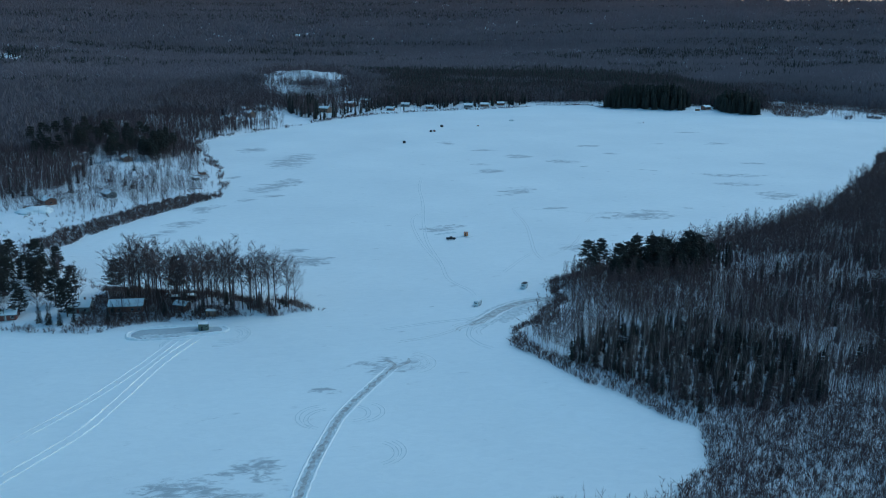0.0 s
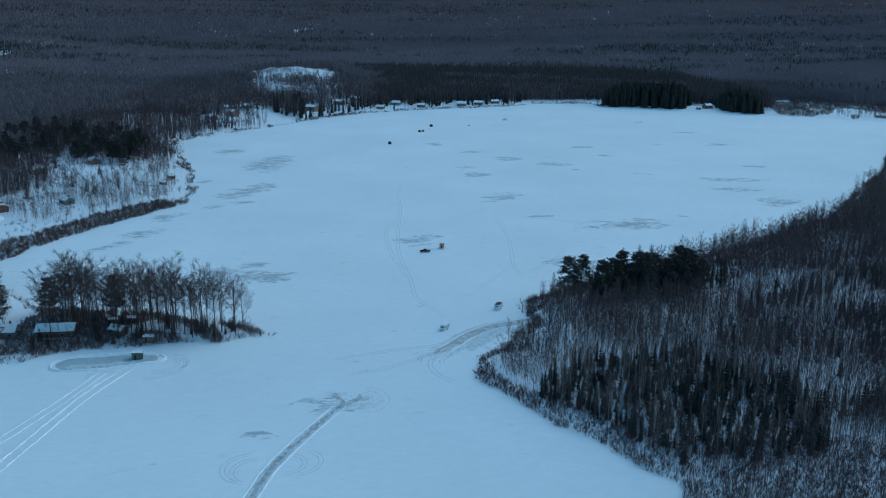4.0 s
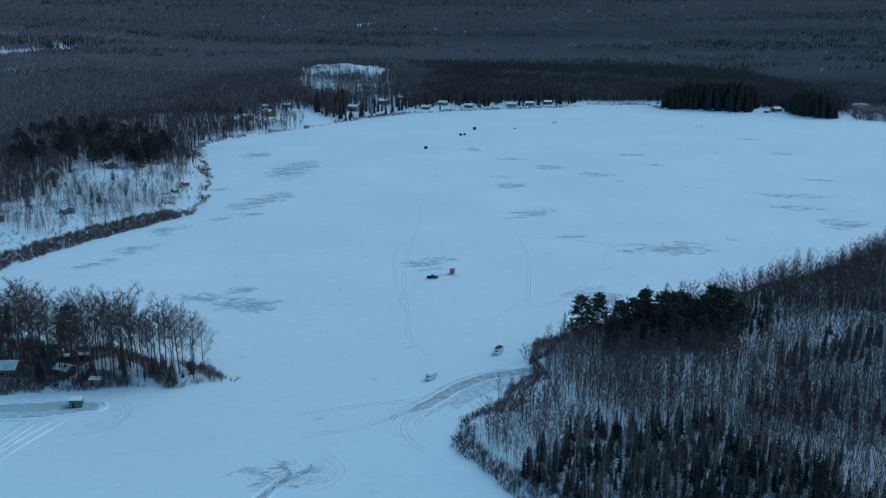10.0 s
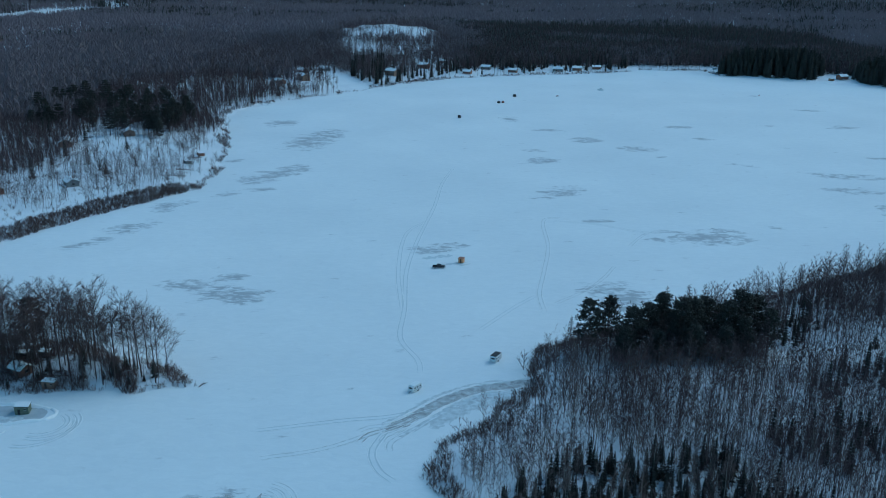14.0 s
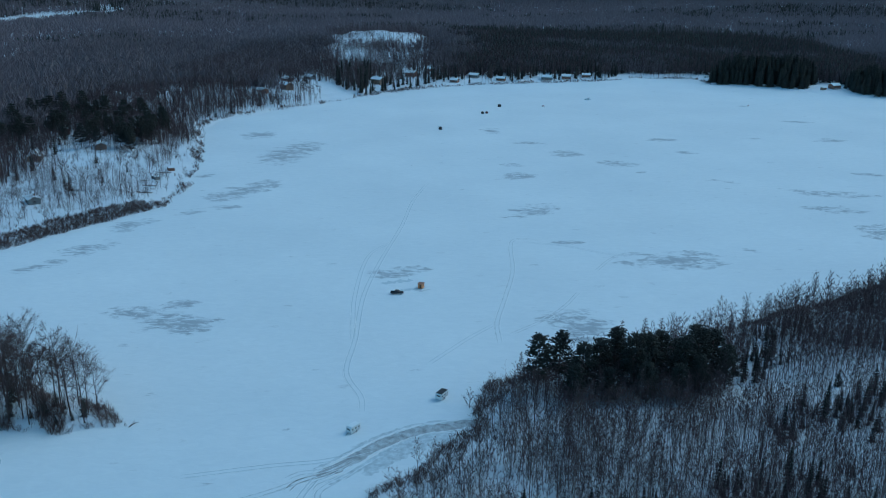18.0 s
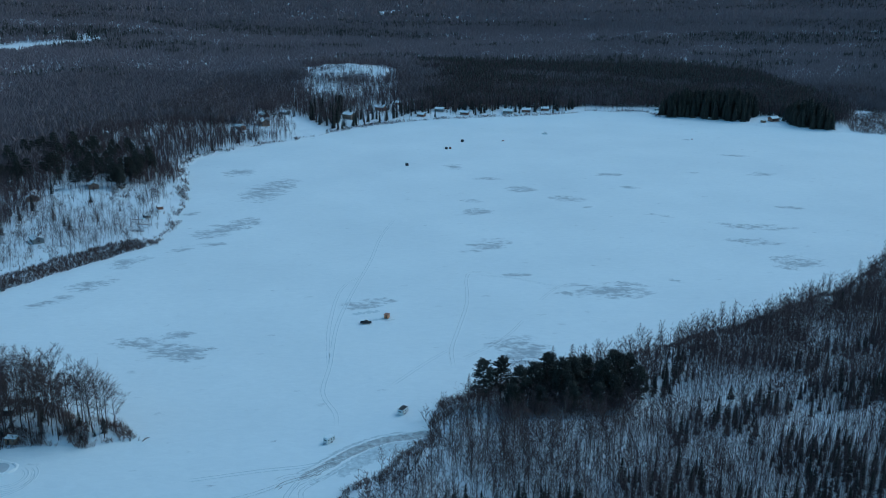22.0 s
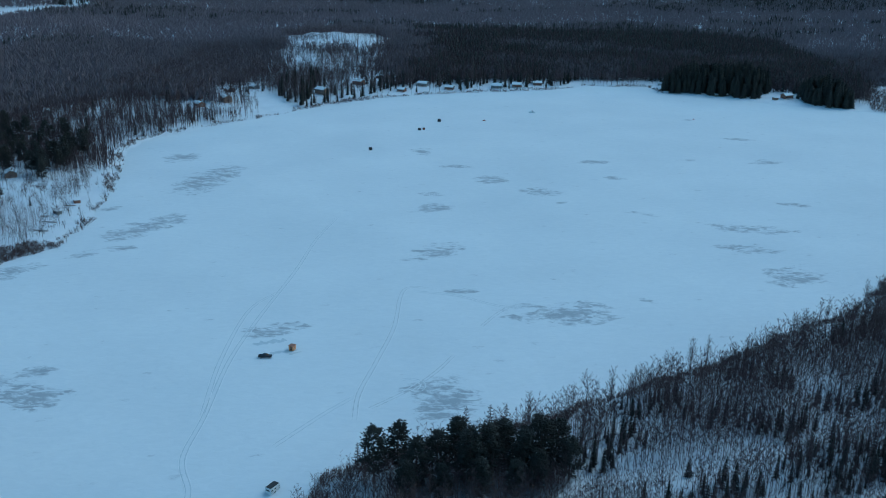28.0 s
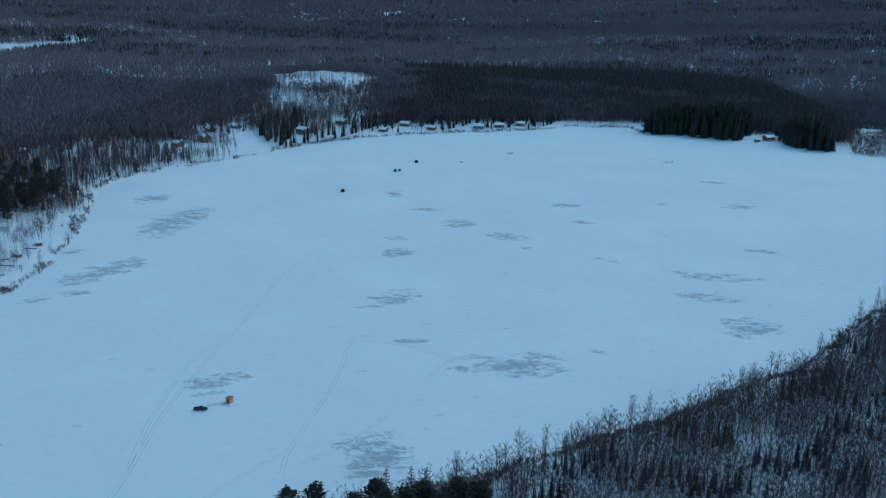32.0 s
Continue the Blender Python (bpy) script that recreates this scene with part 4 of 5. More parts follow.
# ---- north shore and the far woods ----
STAND_AT = lambda x, y: signed(np.array([(299, 1002), (352, 984), (398, 962), (424, 1000), (440, 1060), (330, 1070)], float), x, y)
STAND_B_AT = lambda x, y: signed(np.array([(446, 928), (488, 912), (500, 985), (450, 985)], float), x, y)
STAND = quad([(299, 1002), (352, 984), (398, 962), (424, 1000), (440, 1060), (330, 1070)])
STAND_B = quad([(446, 928), (488, 912), (500, 985), (450, 985)])
x, y = spots(240, lambda x, y: (STAND(x, y) | STAND_B(x, y)) & (shore(x, y) > 2), 295, 505, 905, 1075, 3.6)
for i in range(len(x)):
    edge = -min(float(STAND_AT(x[i], y[i])), float(STAND_B_AT(x[i], y[i])))
    plant("white_pine", STAND_PINES[i % 3], x[i], y[i], rng.uniform(0.95, 1.2) * (0.72 + 0.56 * min(1.0, max(0.0, edge / 20)) ** 0.6), "tall dark pine in a close stand", "north shore pine stand", BARK, PINE)
x, y = spots(140, lambda x, y: (shore(x, y) > 6) & (shore(x, y) < 75) & (ripple(x, y, 22) > -0.4) & ~LAWN(x, y) & ~yard(x, y), -160, 210, 850, 1090, 5)
for i in range(len(x)):
    plant("spruce", NORTH_SPRUCES[i % 3], x[i], y[i], rng.uniform(0.6, 1.25), "tall dark spruce among lakeside houses", "north shore spruces", BARK, SPRUCE)
x, y = spots(200, lambda x, y: (shore(x, y) > np.where(x < -110, 14, 4)) & (shore(x, y) < 78) & ~LAWN(x, y) & ~yard(x, y), -245, 180, 812, 1080, 5)
for i in range(len(x)):
    plant("poplar_tree", SLIM[i % 4], x[i], y[i], rng.uniform(0.6, 1.0), "leafless tree between lakeside houses in snow", "north shore trees", BARK, TWIG)
x, y = spots(34, lambda x, y: (shore(x, y) > 10) & ~LAWN(x, y) & ~yard(x, y), -140, -88, 870, 1030, 3.5)
for i in range(len(x)):
    plant("spruce", NORTH_SPRUCES[i % 3], x[i], y[i], rng.uniform(0.9, 1.6), "tall dark spruce in a grove below the hill", "north shore spruces", BARK, SPRUCE)
HILL = lambda x, y: np.hypot((x + 140) / (96 + 34 * ripple(x, y, 13)), (y - 1282) / (76 + 30 * ripple(y, x, 16))) < 1
SPARSE_CORE = quad([(-205, 1350), (-60, 1350), (-25, 1150), (5, 1020), (0, 965), (-120, 838), (-205, 850), (-212, 930), (-190, 1100)])
SPARSE = lambda x, y: SPARSE_CORE(x + 22 * ripple(x, y, 13) + 12 * ripple(y, x, 5), y + 30 * ripple(y, x, 17) + 14 * ripple(x, y, 6))
WETLAND = quad([(505, 905), (590, 855), (690, 818), (720, 890), (640, 1000), (570, 1070), (525, 985)])
CABIN_GAP = quad([(398, 950), (438, 920), (456, 985), (428, 1004), (404, 985)])
OPEN = lambda x, y: WETLAND(x, y) | CABIN_GAP(x, y)
NORTH = lambda x, y: ~SPARSE(x, y) & ~OPEN(x, y) & (shore(x, y) > np.where(x < 175, 48, np.where(x < 300, 14, 24)) + 12 * ripple(x, y, 17)) & ~HILL(x, y) & ((np.abs(x - 308 - (y - 1016) * 0.33) > 6) | (y > 1090))
stuff("north_woods", WOOD_FAR, 6500, lambda x, y: NORTH(x, y) & ~STAND(x, y) & ~STAND_B(x, y), (-300, 640, 850, 1220), 0.75, 1.1, TWIG_STUFF,
      "leafless woods behind the north shore", 3.2, 0.03)
BELT = lambda x, y: (x > -10 + 40 * ripple(x, y, 40)) & (x < 560) & (y < 1560 + 90 * ripple(x / 2, y, 60) - 0.25 * np.abs(x - 200))
stuff("north_conifers", CONE_FAR, 5200, lambda x, y: NORTH(x, y) & (x > -40) & (shore(x, y) > 30) & BELT(x, y) & (PATCHY(x / 5, y / 5) > rng.uniform(-1.9, 0.5, x.shape)), (-40, 560, 960, 1650), 0.8, 1.3, SPRUCE,
      "dark conifer belt behind the north shore", 4.2)
stuff("belt_woods", FAR_WOODS, 2600, lambda x, y: NORTH(x, y) & BELT(x, y) & ~STAND(x, y) & ~STAND_B(x, y) & (shore(x, y) > 40), (-40, 560, 960, 1650), 0.75, 1.1, TWIG_STUFF, "dark mixed woods behind the north shore", 6.0)
# from here back the leafless crowns carry the haze in their twig colour
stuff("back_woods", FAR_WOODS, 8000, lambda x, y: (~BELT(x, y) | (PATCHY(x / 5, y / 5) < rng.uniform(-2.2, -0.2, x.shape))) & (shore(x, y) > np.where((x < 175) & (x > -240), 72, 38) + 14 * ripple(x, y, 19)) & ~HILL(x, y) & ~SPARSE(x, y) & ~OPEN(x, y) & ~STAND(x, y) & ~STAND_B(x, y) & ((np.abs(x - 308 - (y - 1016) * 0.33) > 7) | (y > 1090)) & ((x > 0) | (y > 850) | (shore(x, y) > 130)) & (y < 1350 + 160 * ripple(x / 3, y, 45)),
      (-560, 800, 600, 1480), 0.75, 1.1, HAZE_TWIG, "deep leafless woods behind the shore", 6.0)
stuff("yard_woods", WOOD_MID, 900, lambda x, y: (shore(x, y) > 16) & (shore(x, y) < 115) & (PATCHY(x / 2, y / 2) > -0.3), (-310, -160, 365, 605), 0.45, 0.8, TWIG_STUFF,
      "leafless trees scattered through snowy yards", 3.0, 0.04)
stuff("yard_brush", SPRIGS, 520, lambda x, y: (shore(x, y) > 10) & (shore(x, y) < 130) & (PATCHY(x, y) > -0.1), (-310, -158, 300, 600), 0.6, 1.6, BRUSH, "brown brush poking through yard snow", 0.8, 0.1)
stuff("yard_saplings", SAPLINGS, 380, lambda x, y: (shore(x, y) > 10) & (shore(x, y) < 120), (-300, -158, 360, 600), 0.5, 1.3, TWIG_STUFF, "thin leafless saplings in snowy yards", 1.0, 0.06)
stuff("hill_trees", WOOD_FAR, 2900, lambda x, y: SPARSE(x, y) & (shore(x, y) > 30) & (rng.random(x.shape) < (~yard(x, y) & ~LAWN(x, y)) * np.where(HILL(x, y), np.where((PATCHY(x / 2, y / 2) > 0.3) | (y > 1328 + 18 * ripple(x, y, 9)), 0.8, 0.2), np.where(PATCHY(x / 3, y / 3) > -0.5, 1.0, 0.25))), (-215, 20, 840, 1375), 0.5, 1.0, TWIG_STUFF, "thin leafless trees on a snowy hill", 2.2)
DRY = lambda x, y: (shore(x, y) > 30) & ~OPEN(x, y) & (signed(FAR_LAKE, x, y) > 12) & ~HILL(x, y)
stuff("middle_woods", FAR_WOODS, 12500, lambda x, y: DRY(x, y) & ~BELT(x, y) & (y > 700) & ((y > 1230 + 160 * ripple(x / 3, y, 60)) | (np.abs(x) > 560)) & (np.abs(x - 0.06 * y) < 0.56 * (y + 330) + 60), (-1500, 1800, 700, 2500), 0.8, 1.15, HAZE_TWIG,
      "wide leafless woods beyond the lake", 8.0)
stuff("middle_conifers", FAR_CONES, 3600, lambda x, y: DRY(x, y) & (y > 900) & ((y > 1450) | (np.abs(x) > 450)) & (ripple(x / 3.5, y, 85) + 0.6 * ripple(x / 2, y, 33) > 0.3) & (np.abs(x - 0.06 * y) < 0.56 * (y + 330) + 60),
      (-1300, 1700, 900, 2500), 0.8, 1.15, SPRUCE, "dark conifer stands among far woods", 8.0)
stuff("wetland_brush", SPRIGS, 2200, lambda x, y: WETLAND(x, y) & (shore(x, y) > 0) & (PATCHY(x / 2, y / 2) > -0.2), (500, 725, 815, 1075), 0.8, 2.4, BRUSH, "brown brush in a snowy marsh", 1.5, 0.1)
stuff("wetland_trees", WOOD_FAR, 420, lambda x, y: WETLAND(x, y) & (shore(x, y) > 2) & (PATCHY(x / 3, y / 3) > -0.1), (500, 725, 815, 1075), 0.35, 0.75, TWIG_STUFF, "leafless trees standing in a snowy marsh", 3.0)
stuff("far_woods", FAR_CANOPY, 18000, lambda x, y: np.abs(x - 0.06 * y) < 0.56 * (y + 330) + 60, (-2700, 3000, 2300, 4600), 0.85, 1.25, HAZE_TWIG, "far woods reaching to the horizon", 9.0)
stuff("far_conifers", FAR_CONES, 4200, lambda x, y: (ripple(x / 5, y, 120) + 0.6 * ripple(x / 2, y, 60) > 0.3) & (np.abs(x - 0.06 * y) < 0.56 * (y + 330) + 60), (-2700, 3000, 2500, 4600), 0.8, 1.2, SPRUCE,
      "dark far conifer woods in bands", 14.0)

# ---- tracks, ramps and rink on the ice ----


def smooth_line(points, step=2.0):
    P = np.array(points, float)
    P = np.vstack([2 * P[0] - P[1], P, 2 * P[-1] - P[-2]])
    out = []
    for i in range(1, len(P) - 2):
        a, b, c, d = P[i - 1:i + 3]
        n = max(2, int(np.linalg.norm(c - b) / step))
        for t in np.arange(n) / n:
            out.append(0.5 * (2 * b + (c - a) * t + (2 * a - 5 * b + 4 * c - d) * t * t + (3 * b - a - 3 * c + d) * t ** 3))
    out.append(P[-2])
    return np.array(out)


def ribbon(name, points, width, z, mat, parent=None, label="", ridge=0.0, ragged=0.25, step=1.5, offset=0.0):
    """A strip along a line on the ice; ridge lifts its middle into a bank with sloping sides."""
    L = smooth_line(points, step)
    d = np.gradient(L, axis=0)
    d /= np.linalg.norm(d, axis=1)[:, None] + 1e-9
    nrm = np.c_[-d[:, 1], d[:, 0]]
    L = L + nrm * offset
    k = np.linspace(0, 1, len(L))
    taper = np.clip(np.minimum(k, 1 - k) * 12 + 0.25, 0, 1)
    wl = width / 2 * taper * np.maximum(0.3, 1 + rng.normal(0, ragged, len(L)))
    wr = width / 2 * taper * np.maximum(0.3, 1 + rng.normal(0, ragged, len(L)))
    mid = ridge * taper * (1 + rng.normal(0, 0.35, len(L)))
    rows = [np.c_[L + nrm * wl[:, None], np.full(len(L), z)], np.c_[L + nrm * wl[:, None] * 0.35, z + np.maximum(mid, 0)],
            np.c_[L - nrm * wr[:, None] * 0.35, z + np.maximum(mid, 0) * 0.9], np.c_[L - nrm * wr[:, None], np.full(len(L), z)]]
    V = np.stack(rows, 1).reshape(-1, 3)
    i = np.arange(len(L) - 1) * 4
    F = np.concatenate([np.stack([i + j + 1, i + j, i + j + 4, i + j + 5], -1) for j in range(3)])
    ob = mesh_obj(name, V, F, mat, parent, label)
    return ob


def wheel_track(points, label, gauge=1.7, width=0.38, mat=None, berm=0.09, group="vehicle tracks"):
    """Two wheel ruts, each with a low bank of thrown snow."""
    t = tagged(new("vehicle_track"), label, "track", group, "structure")
    for s in (-1, 1):
        ribbon("rut", points, width, 0.012, mat or TRACK, t, "", 0, 0.3, 1.5, s * gauge / 2)
        ribbon("snow_bank", points, 0.28, 0.006, BERM, t, "", berm, 0.4, 1.5, s * (gauge / 2 + 0.36))
    return t


def arc(cx, cy, r, a0, a1, n=9):
    return [(cx + r * math.cos(radians(a)), cy + r * math.sin(radians(a))) for a in np.linspace(a0, a1, n)]


LANE = [(-92, -70), (-84, -25), (-78, 12), (-72, 38), (-68, 52), (-60, 70), (-47, 95)]
road = tagged(new("ploughed_ice_road"), "ploughed ice road with grey slush and snow banks", "road", kind="structure")
ribbon("roadway", LANE, 3.6, 0.008, SLUSH, road, "", 0, 0.18, 1.5)
ribbon("dark_strip", LANE, 1.7, 0.014, DARK_SLUSH, road, "wet dark slush strip", 0, 0.45, 1.5)
ribbon("snow_bank", LANE, 0.8, 0.004, BERM, road, "", 0.3, 0.35, 1.5, 2.2)
ribbon("snow_bank", LANE, 0.8, 0.004, BERM, road, "", 0.28, 0.35, 1.5, -2.1)
ribbon("dark_strip", [(-49, 92), (-46, 97), (-50, 103)], 1.5, 0.016, DARK_SLUSH, road, "", 0, 0.4)
ribbon("dark_strip", [(-47, 93), (-41, 99), (-40, 104)], 1.2, 0.016, DARK_SLUSH, road, "", 0, 0.4)
for r in (6, 7.5, 9.5, 11):
    wheel_track(arc(-41, 99, r, -75, 75), "curved tyre marks where a vehicle turned on the ice", 1.2, 0.3, SLUSH, 0.03)
for cx, cy, r, a0, a1 in [(-74, 52, 9, 95, 260), (-72, 50, 8, 95, 240), (-64, 54, 6, -90, 70), (-58, 24, 8, -70, 60), (-57, 25, 9.5, -60, 50), (-61, 55, 8, -80, 60)]:
    wheel_track(arc(cx, cy, r, a0, a1), "faint curved tyre marks in thin snow", 1.5, 0.28, TRACK, 0.03)

RAMP = [(40, 178), (30, 174), (19, 170), (8, 161), (-2, 148), (-9, 141)]
ramp = tagged(new("shore_ramp_road"), "wet brown slush road from the shore onto the ice", "road", kind="structure")
ribbon("roadway", RAMP, 5.2, 0.02, DARK_SLUSH, ramp, "", 0, 0.15, 1.2)
ribbon("snow_bank", RAMP, 0.9, 0.01, BERM, ramp, "", 0.32, 0.4, 1.2, 3.1)
ribbon("snow_bank", RAMP, 0.9, 0.01, BERM, ramp, "", 0.3, 0.4, 1.2, -3.0)
for off in (-4.2, 4.4, 6.0):
    ribbon("slush_strip", RAMP[1:], 1.1, 0.016, SLUSH, ramp, "", 0, 0.5, 1.2, off)
ribbon("slush_strip", RAMP[1:5], 5.5, 0.012, SLUSH, ramp, "broad smear of grey slush", 0, 0.3, 1.2, 8.5)
for k, (turn, reach) in enumerate([(197, 10), (214, 13), (229, 8), (246, 11)]):
    a = radians(turn)
    wheel_track([(1.2 * k, 152 - k), (-7 + 1.6 * k, 145 - 1.6 * k), (-9 + 1.6 * k + 0.6 * reach * math.cos(a), 144 - 1.6 * k + 0.6 * reach * math.sin(a)),
                 (-9 + 1.6 * k + reach * math.cos(a + 0.2), 144 - 1.6 * k + reach * math.sin(a + 0.2))],
                "short tyre ruts fanning out from the ramp", 1.7, 0.42, DARK_SLUSH if k == 1 else SLUSH, 0.05)
wheel_track([(-2, 148), (-14, 138), (-28, 128), (-45, 122)], "tyre ruts fanning out from the ramp", 1.8, 0.5, SLUSH, 0.06)
wheel_track([(6, 158), (-8, 150), (-24, 146), (-50, 138)], "tyre ruts fanning out from the ramp", 1.8, 0.45, TRACK, 0.06)
wheel_track([(-9, 141), (-12, 128), (-9, 118), (-4, 112)], "tyre ruts fanning out from the ramp", 1.8, 0.45, TRACK, 0.05)

wheel_track([(-190, -40), (-181, -11), (-170, 16), (-155, 46), (-148, 71), (-139, 108), (-128, 137)], "broad snow-banked track to the shed", 3.0, 0.9, SNOW, 0.4)
wheel_track([(-176, 40), (-160, 70), (-148, 100), (-137, 134)], "second track beside the broad one", 2.4, 0.6, SNOW, 0.3)
wheel_track([(-1, 182), (-3, 193), (-11, 212), (-12, 242), (-15, 290), (-13, 338), (-8, 400), (-6, 453), (0, 500)], "long pair of tyre ruts across the lake", 1.8, 0.36, TRACK, 0.06)
wheel_track([(-13, 242), (-19, 290), (-20, 345), (-10, 372)], "faint loop of tyre ruts", 1.7, 0.3, TRACK, 0.05)
wheel_track([(47, 243), (46, 264), (50, 295), (54, 330), (55, 378), (72, 380)], "tyre ruts leading out on the lake", 1.8, 0.4, SLUSH, 0.06)
wheel_track([(20, 222), (34, 246), (45, 262)], "tyre ruts leading out on the lake", 1.8, 0.3, TRACK, 0.05)
wheel_track([(52, 252), (66, 268), (76, 284), (84, 302)], "dark ruts scraped in the snow", 1.6, 0.4, SLUSH, 0.06)
wheel_track([(96, 334), (104, 350), (112, 360), (122, 362)], "dark ruts scraped in the snow", 1.6, 0.4, SLUSH, 0.06)
wheel_track(arc(66, 272, 6, -40, 130), "curved tyre marks in thin snow", 1.5, 0.3, TRACK, 0.04)
wheel_track([(60, 376), (82, 372), (104, 360), (118, 358)], "faint tyre ruts", 1.7, 0.35, TRACK, 0.05)
for cx, cy, r, a0, a1 in [(-118, 138, 7, -110, 60), (-117, 138, 9.5, -110, 50), (-137, 127, 6, 60, 200), (-120, 136, 12, -100, 30)]:
    wheel_track(arc(cx, cy, r, a0, a1), "curved tyre marks beside the rink", 1.3, 0.35, TRACK, 0.08)

worn = tagged(new("worn_snow"), "trodden grey snow between the truck and the shack", "snow", kind="structure")
ribbon("slush_strip", [(1, 298), (5, 300), (9, 301), (13, 303)], 2.4, 0.01, TRACK, worn, "", 0, 0.4, 1.0)
ribbon("slush_strip", [(-9, 307), (-4, 309), (2, 311), (6, 312)], 3.0, 0.01, TRACK, worn, "", 0, 0.5, 1.0)
ribbon("slush_strip", [(8, 299), (11, 298.5), (15, 301)], 1.6, 0.014, SLUSH, worn, "", 0, 0.5, 1.0)

rink = tagged(new("skating_rink"), "cleared ice rink ringed by low snow banks", "rink", kind="structure")
RING = [(-158, 146), (-160, 140), (-156, 134), (-140, 134), (-126, 138), (-118, 141), (-119, 147), (-132, 150), (-148, 149), (-158, 146)]
ribbon("ice_strip", [(-158, 140), (-140, 142), (-120, 144)], 11.5, 0.006, RINK_ICE, rink, "", 0, 0.06, 2)
ribbon("snow_bank", RING, 1.6, 0.004, BERM, rink, "", 0.65, 0.35, 1.0)
ribbon("dark_ice", [(-154, 137.5), (-140, 138.5), (-126, 141)], 4.0, 0.012, SLUSH, rink, "bare scraped ice", 0, 0.3, 1.0)


# ---- vehicles and shelters on the ice ----


def pickup(x, y, rz):
    t = thing("pickup_truck", x, y, 0.012, rz, "black crew-cab pickup truck parked on the ice", "truck")
    bm = bmesh.new()
    prism(bm, [(-2.95, 0.5), (2.85, 0.5), (2.95, 0.7), (2.92, 1.02), (2.78, 1.12), (1.35, 1.2), (-0.95, 1.2), (-0.98, 0.95), (-2.85, 0.95), (-2.95, 0.9)], -0.96, 0.96)
    bmesh.ops.bevel(bm, geom=list(bm.edges), offset=0.05, segments=2, affect='EDGES')
    part("body", bm, BLACK_PAINT, t)
    bm = bmesh.new()
    prism(bm, [(-0.95, 1.18), (1.4, 1.18), (0.72, 1.82), (0.5, 1.88), (-0.68, 1.88), (-0.82, 1.82)], -0.84, 0.84)
    for v in bm.verts:
        if v.co.z > 1.5:
            v.co.y *= 0.86
    bmesh.ops.bevel(bm, geom=list(bm.edges), offset=0.04, segments=2, affect='EDGES')
    part("cab", bm, BLACK_PAINT, t)
    for s in (-1, 1):
        part("bed_side", boxes((-1.95, s * 0.9, 1.08, 1.98, 0.1, 0.3), bevel=0.03), BLACK_PAINT, t)
    part("tailgate", boxes((-2.92, 0, 1.05, 0.08, 1.78, 0.34), bevel=0.03), BLACK_PAINT, t)
    part("windscreen", prism(bmesh.new(), [(1.37, 1.24), (1.385, 1.24), (0.76, 1.83), (0.745, 1.83)], -0.7, 0.7), GLASS, t)
    part("rear_window", prism(bmesh.new(), [(-0.965, 1.26), (-0.95, 1.26), (-0.83, 1.78), (-0.845, 1.78)], -0.66, 0.66), GLASS, t)
    for s in (-1, 1):
        for x0, x1 in ((-0.75, 0.2), (0.28, 0.95)):
            bm = bmesh.new()
            prism(bm, [(x0, 1.26), (x1 + 0.1, 1.26), (x1 - 0.25 if x1 > 0.5 else x1, 1.76), (x0, 1.76)], s * 0.8, s * 0.835)
            part("side_window", bm, GLASS, t)
        part("door_mirror", boxes((0.95, s * 1.02, 1.32, 0.12, 0.2, 0.2), bevel=0.03), BLACK_PAINT, t)
        part("headlight", boxes((2.9, s * 0.72, 0.95, 0.1, 0.32, 0.18), bevel=0.03), TRIM, t, "clear headlight")
        part("tail_light", boxes((-2.95, s * 0.85, 1.05, 0.06, 0.14, 0.3), bevel=0.02), RED_PAINT, t, "red tail light")
    part("front_bumper", boxes((3.0, 0, 0.58, 0.16, 1.9, 0.24), bevel=0.05), CHROME, t, "bright bumper")
    part("rear_bumper", boxes((-3.02, 0, 0.58, 0.16, 1.85, 0.2), bevel=0.05), CHROME, t, "bright bumper")
    part("grille", boxes((2.94, 0, 0.92, 0.05, 1.05, 0.24), bevel=0.01), CHROME, t)
    for wx in (-1.85, 1.85):
        for s in (-1, 1):
            w = part("wheel", drum(bmesh.new(), wx, s * 0.86, 0.4, 0.4, 0.26), RUBBER, t, "black tyre")
            part("rim", drum(bmesh.new(), wx, s * 0.985, 0.4, 0.24, 0.03, seg=12), CHROME, w)
    return t


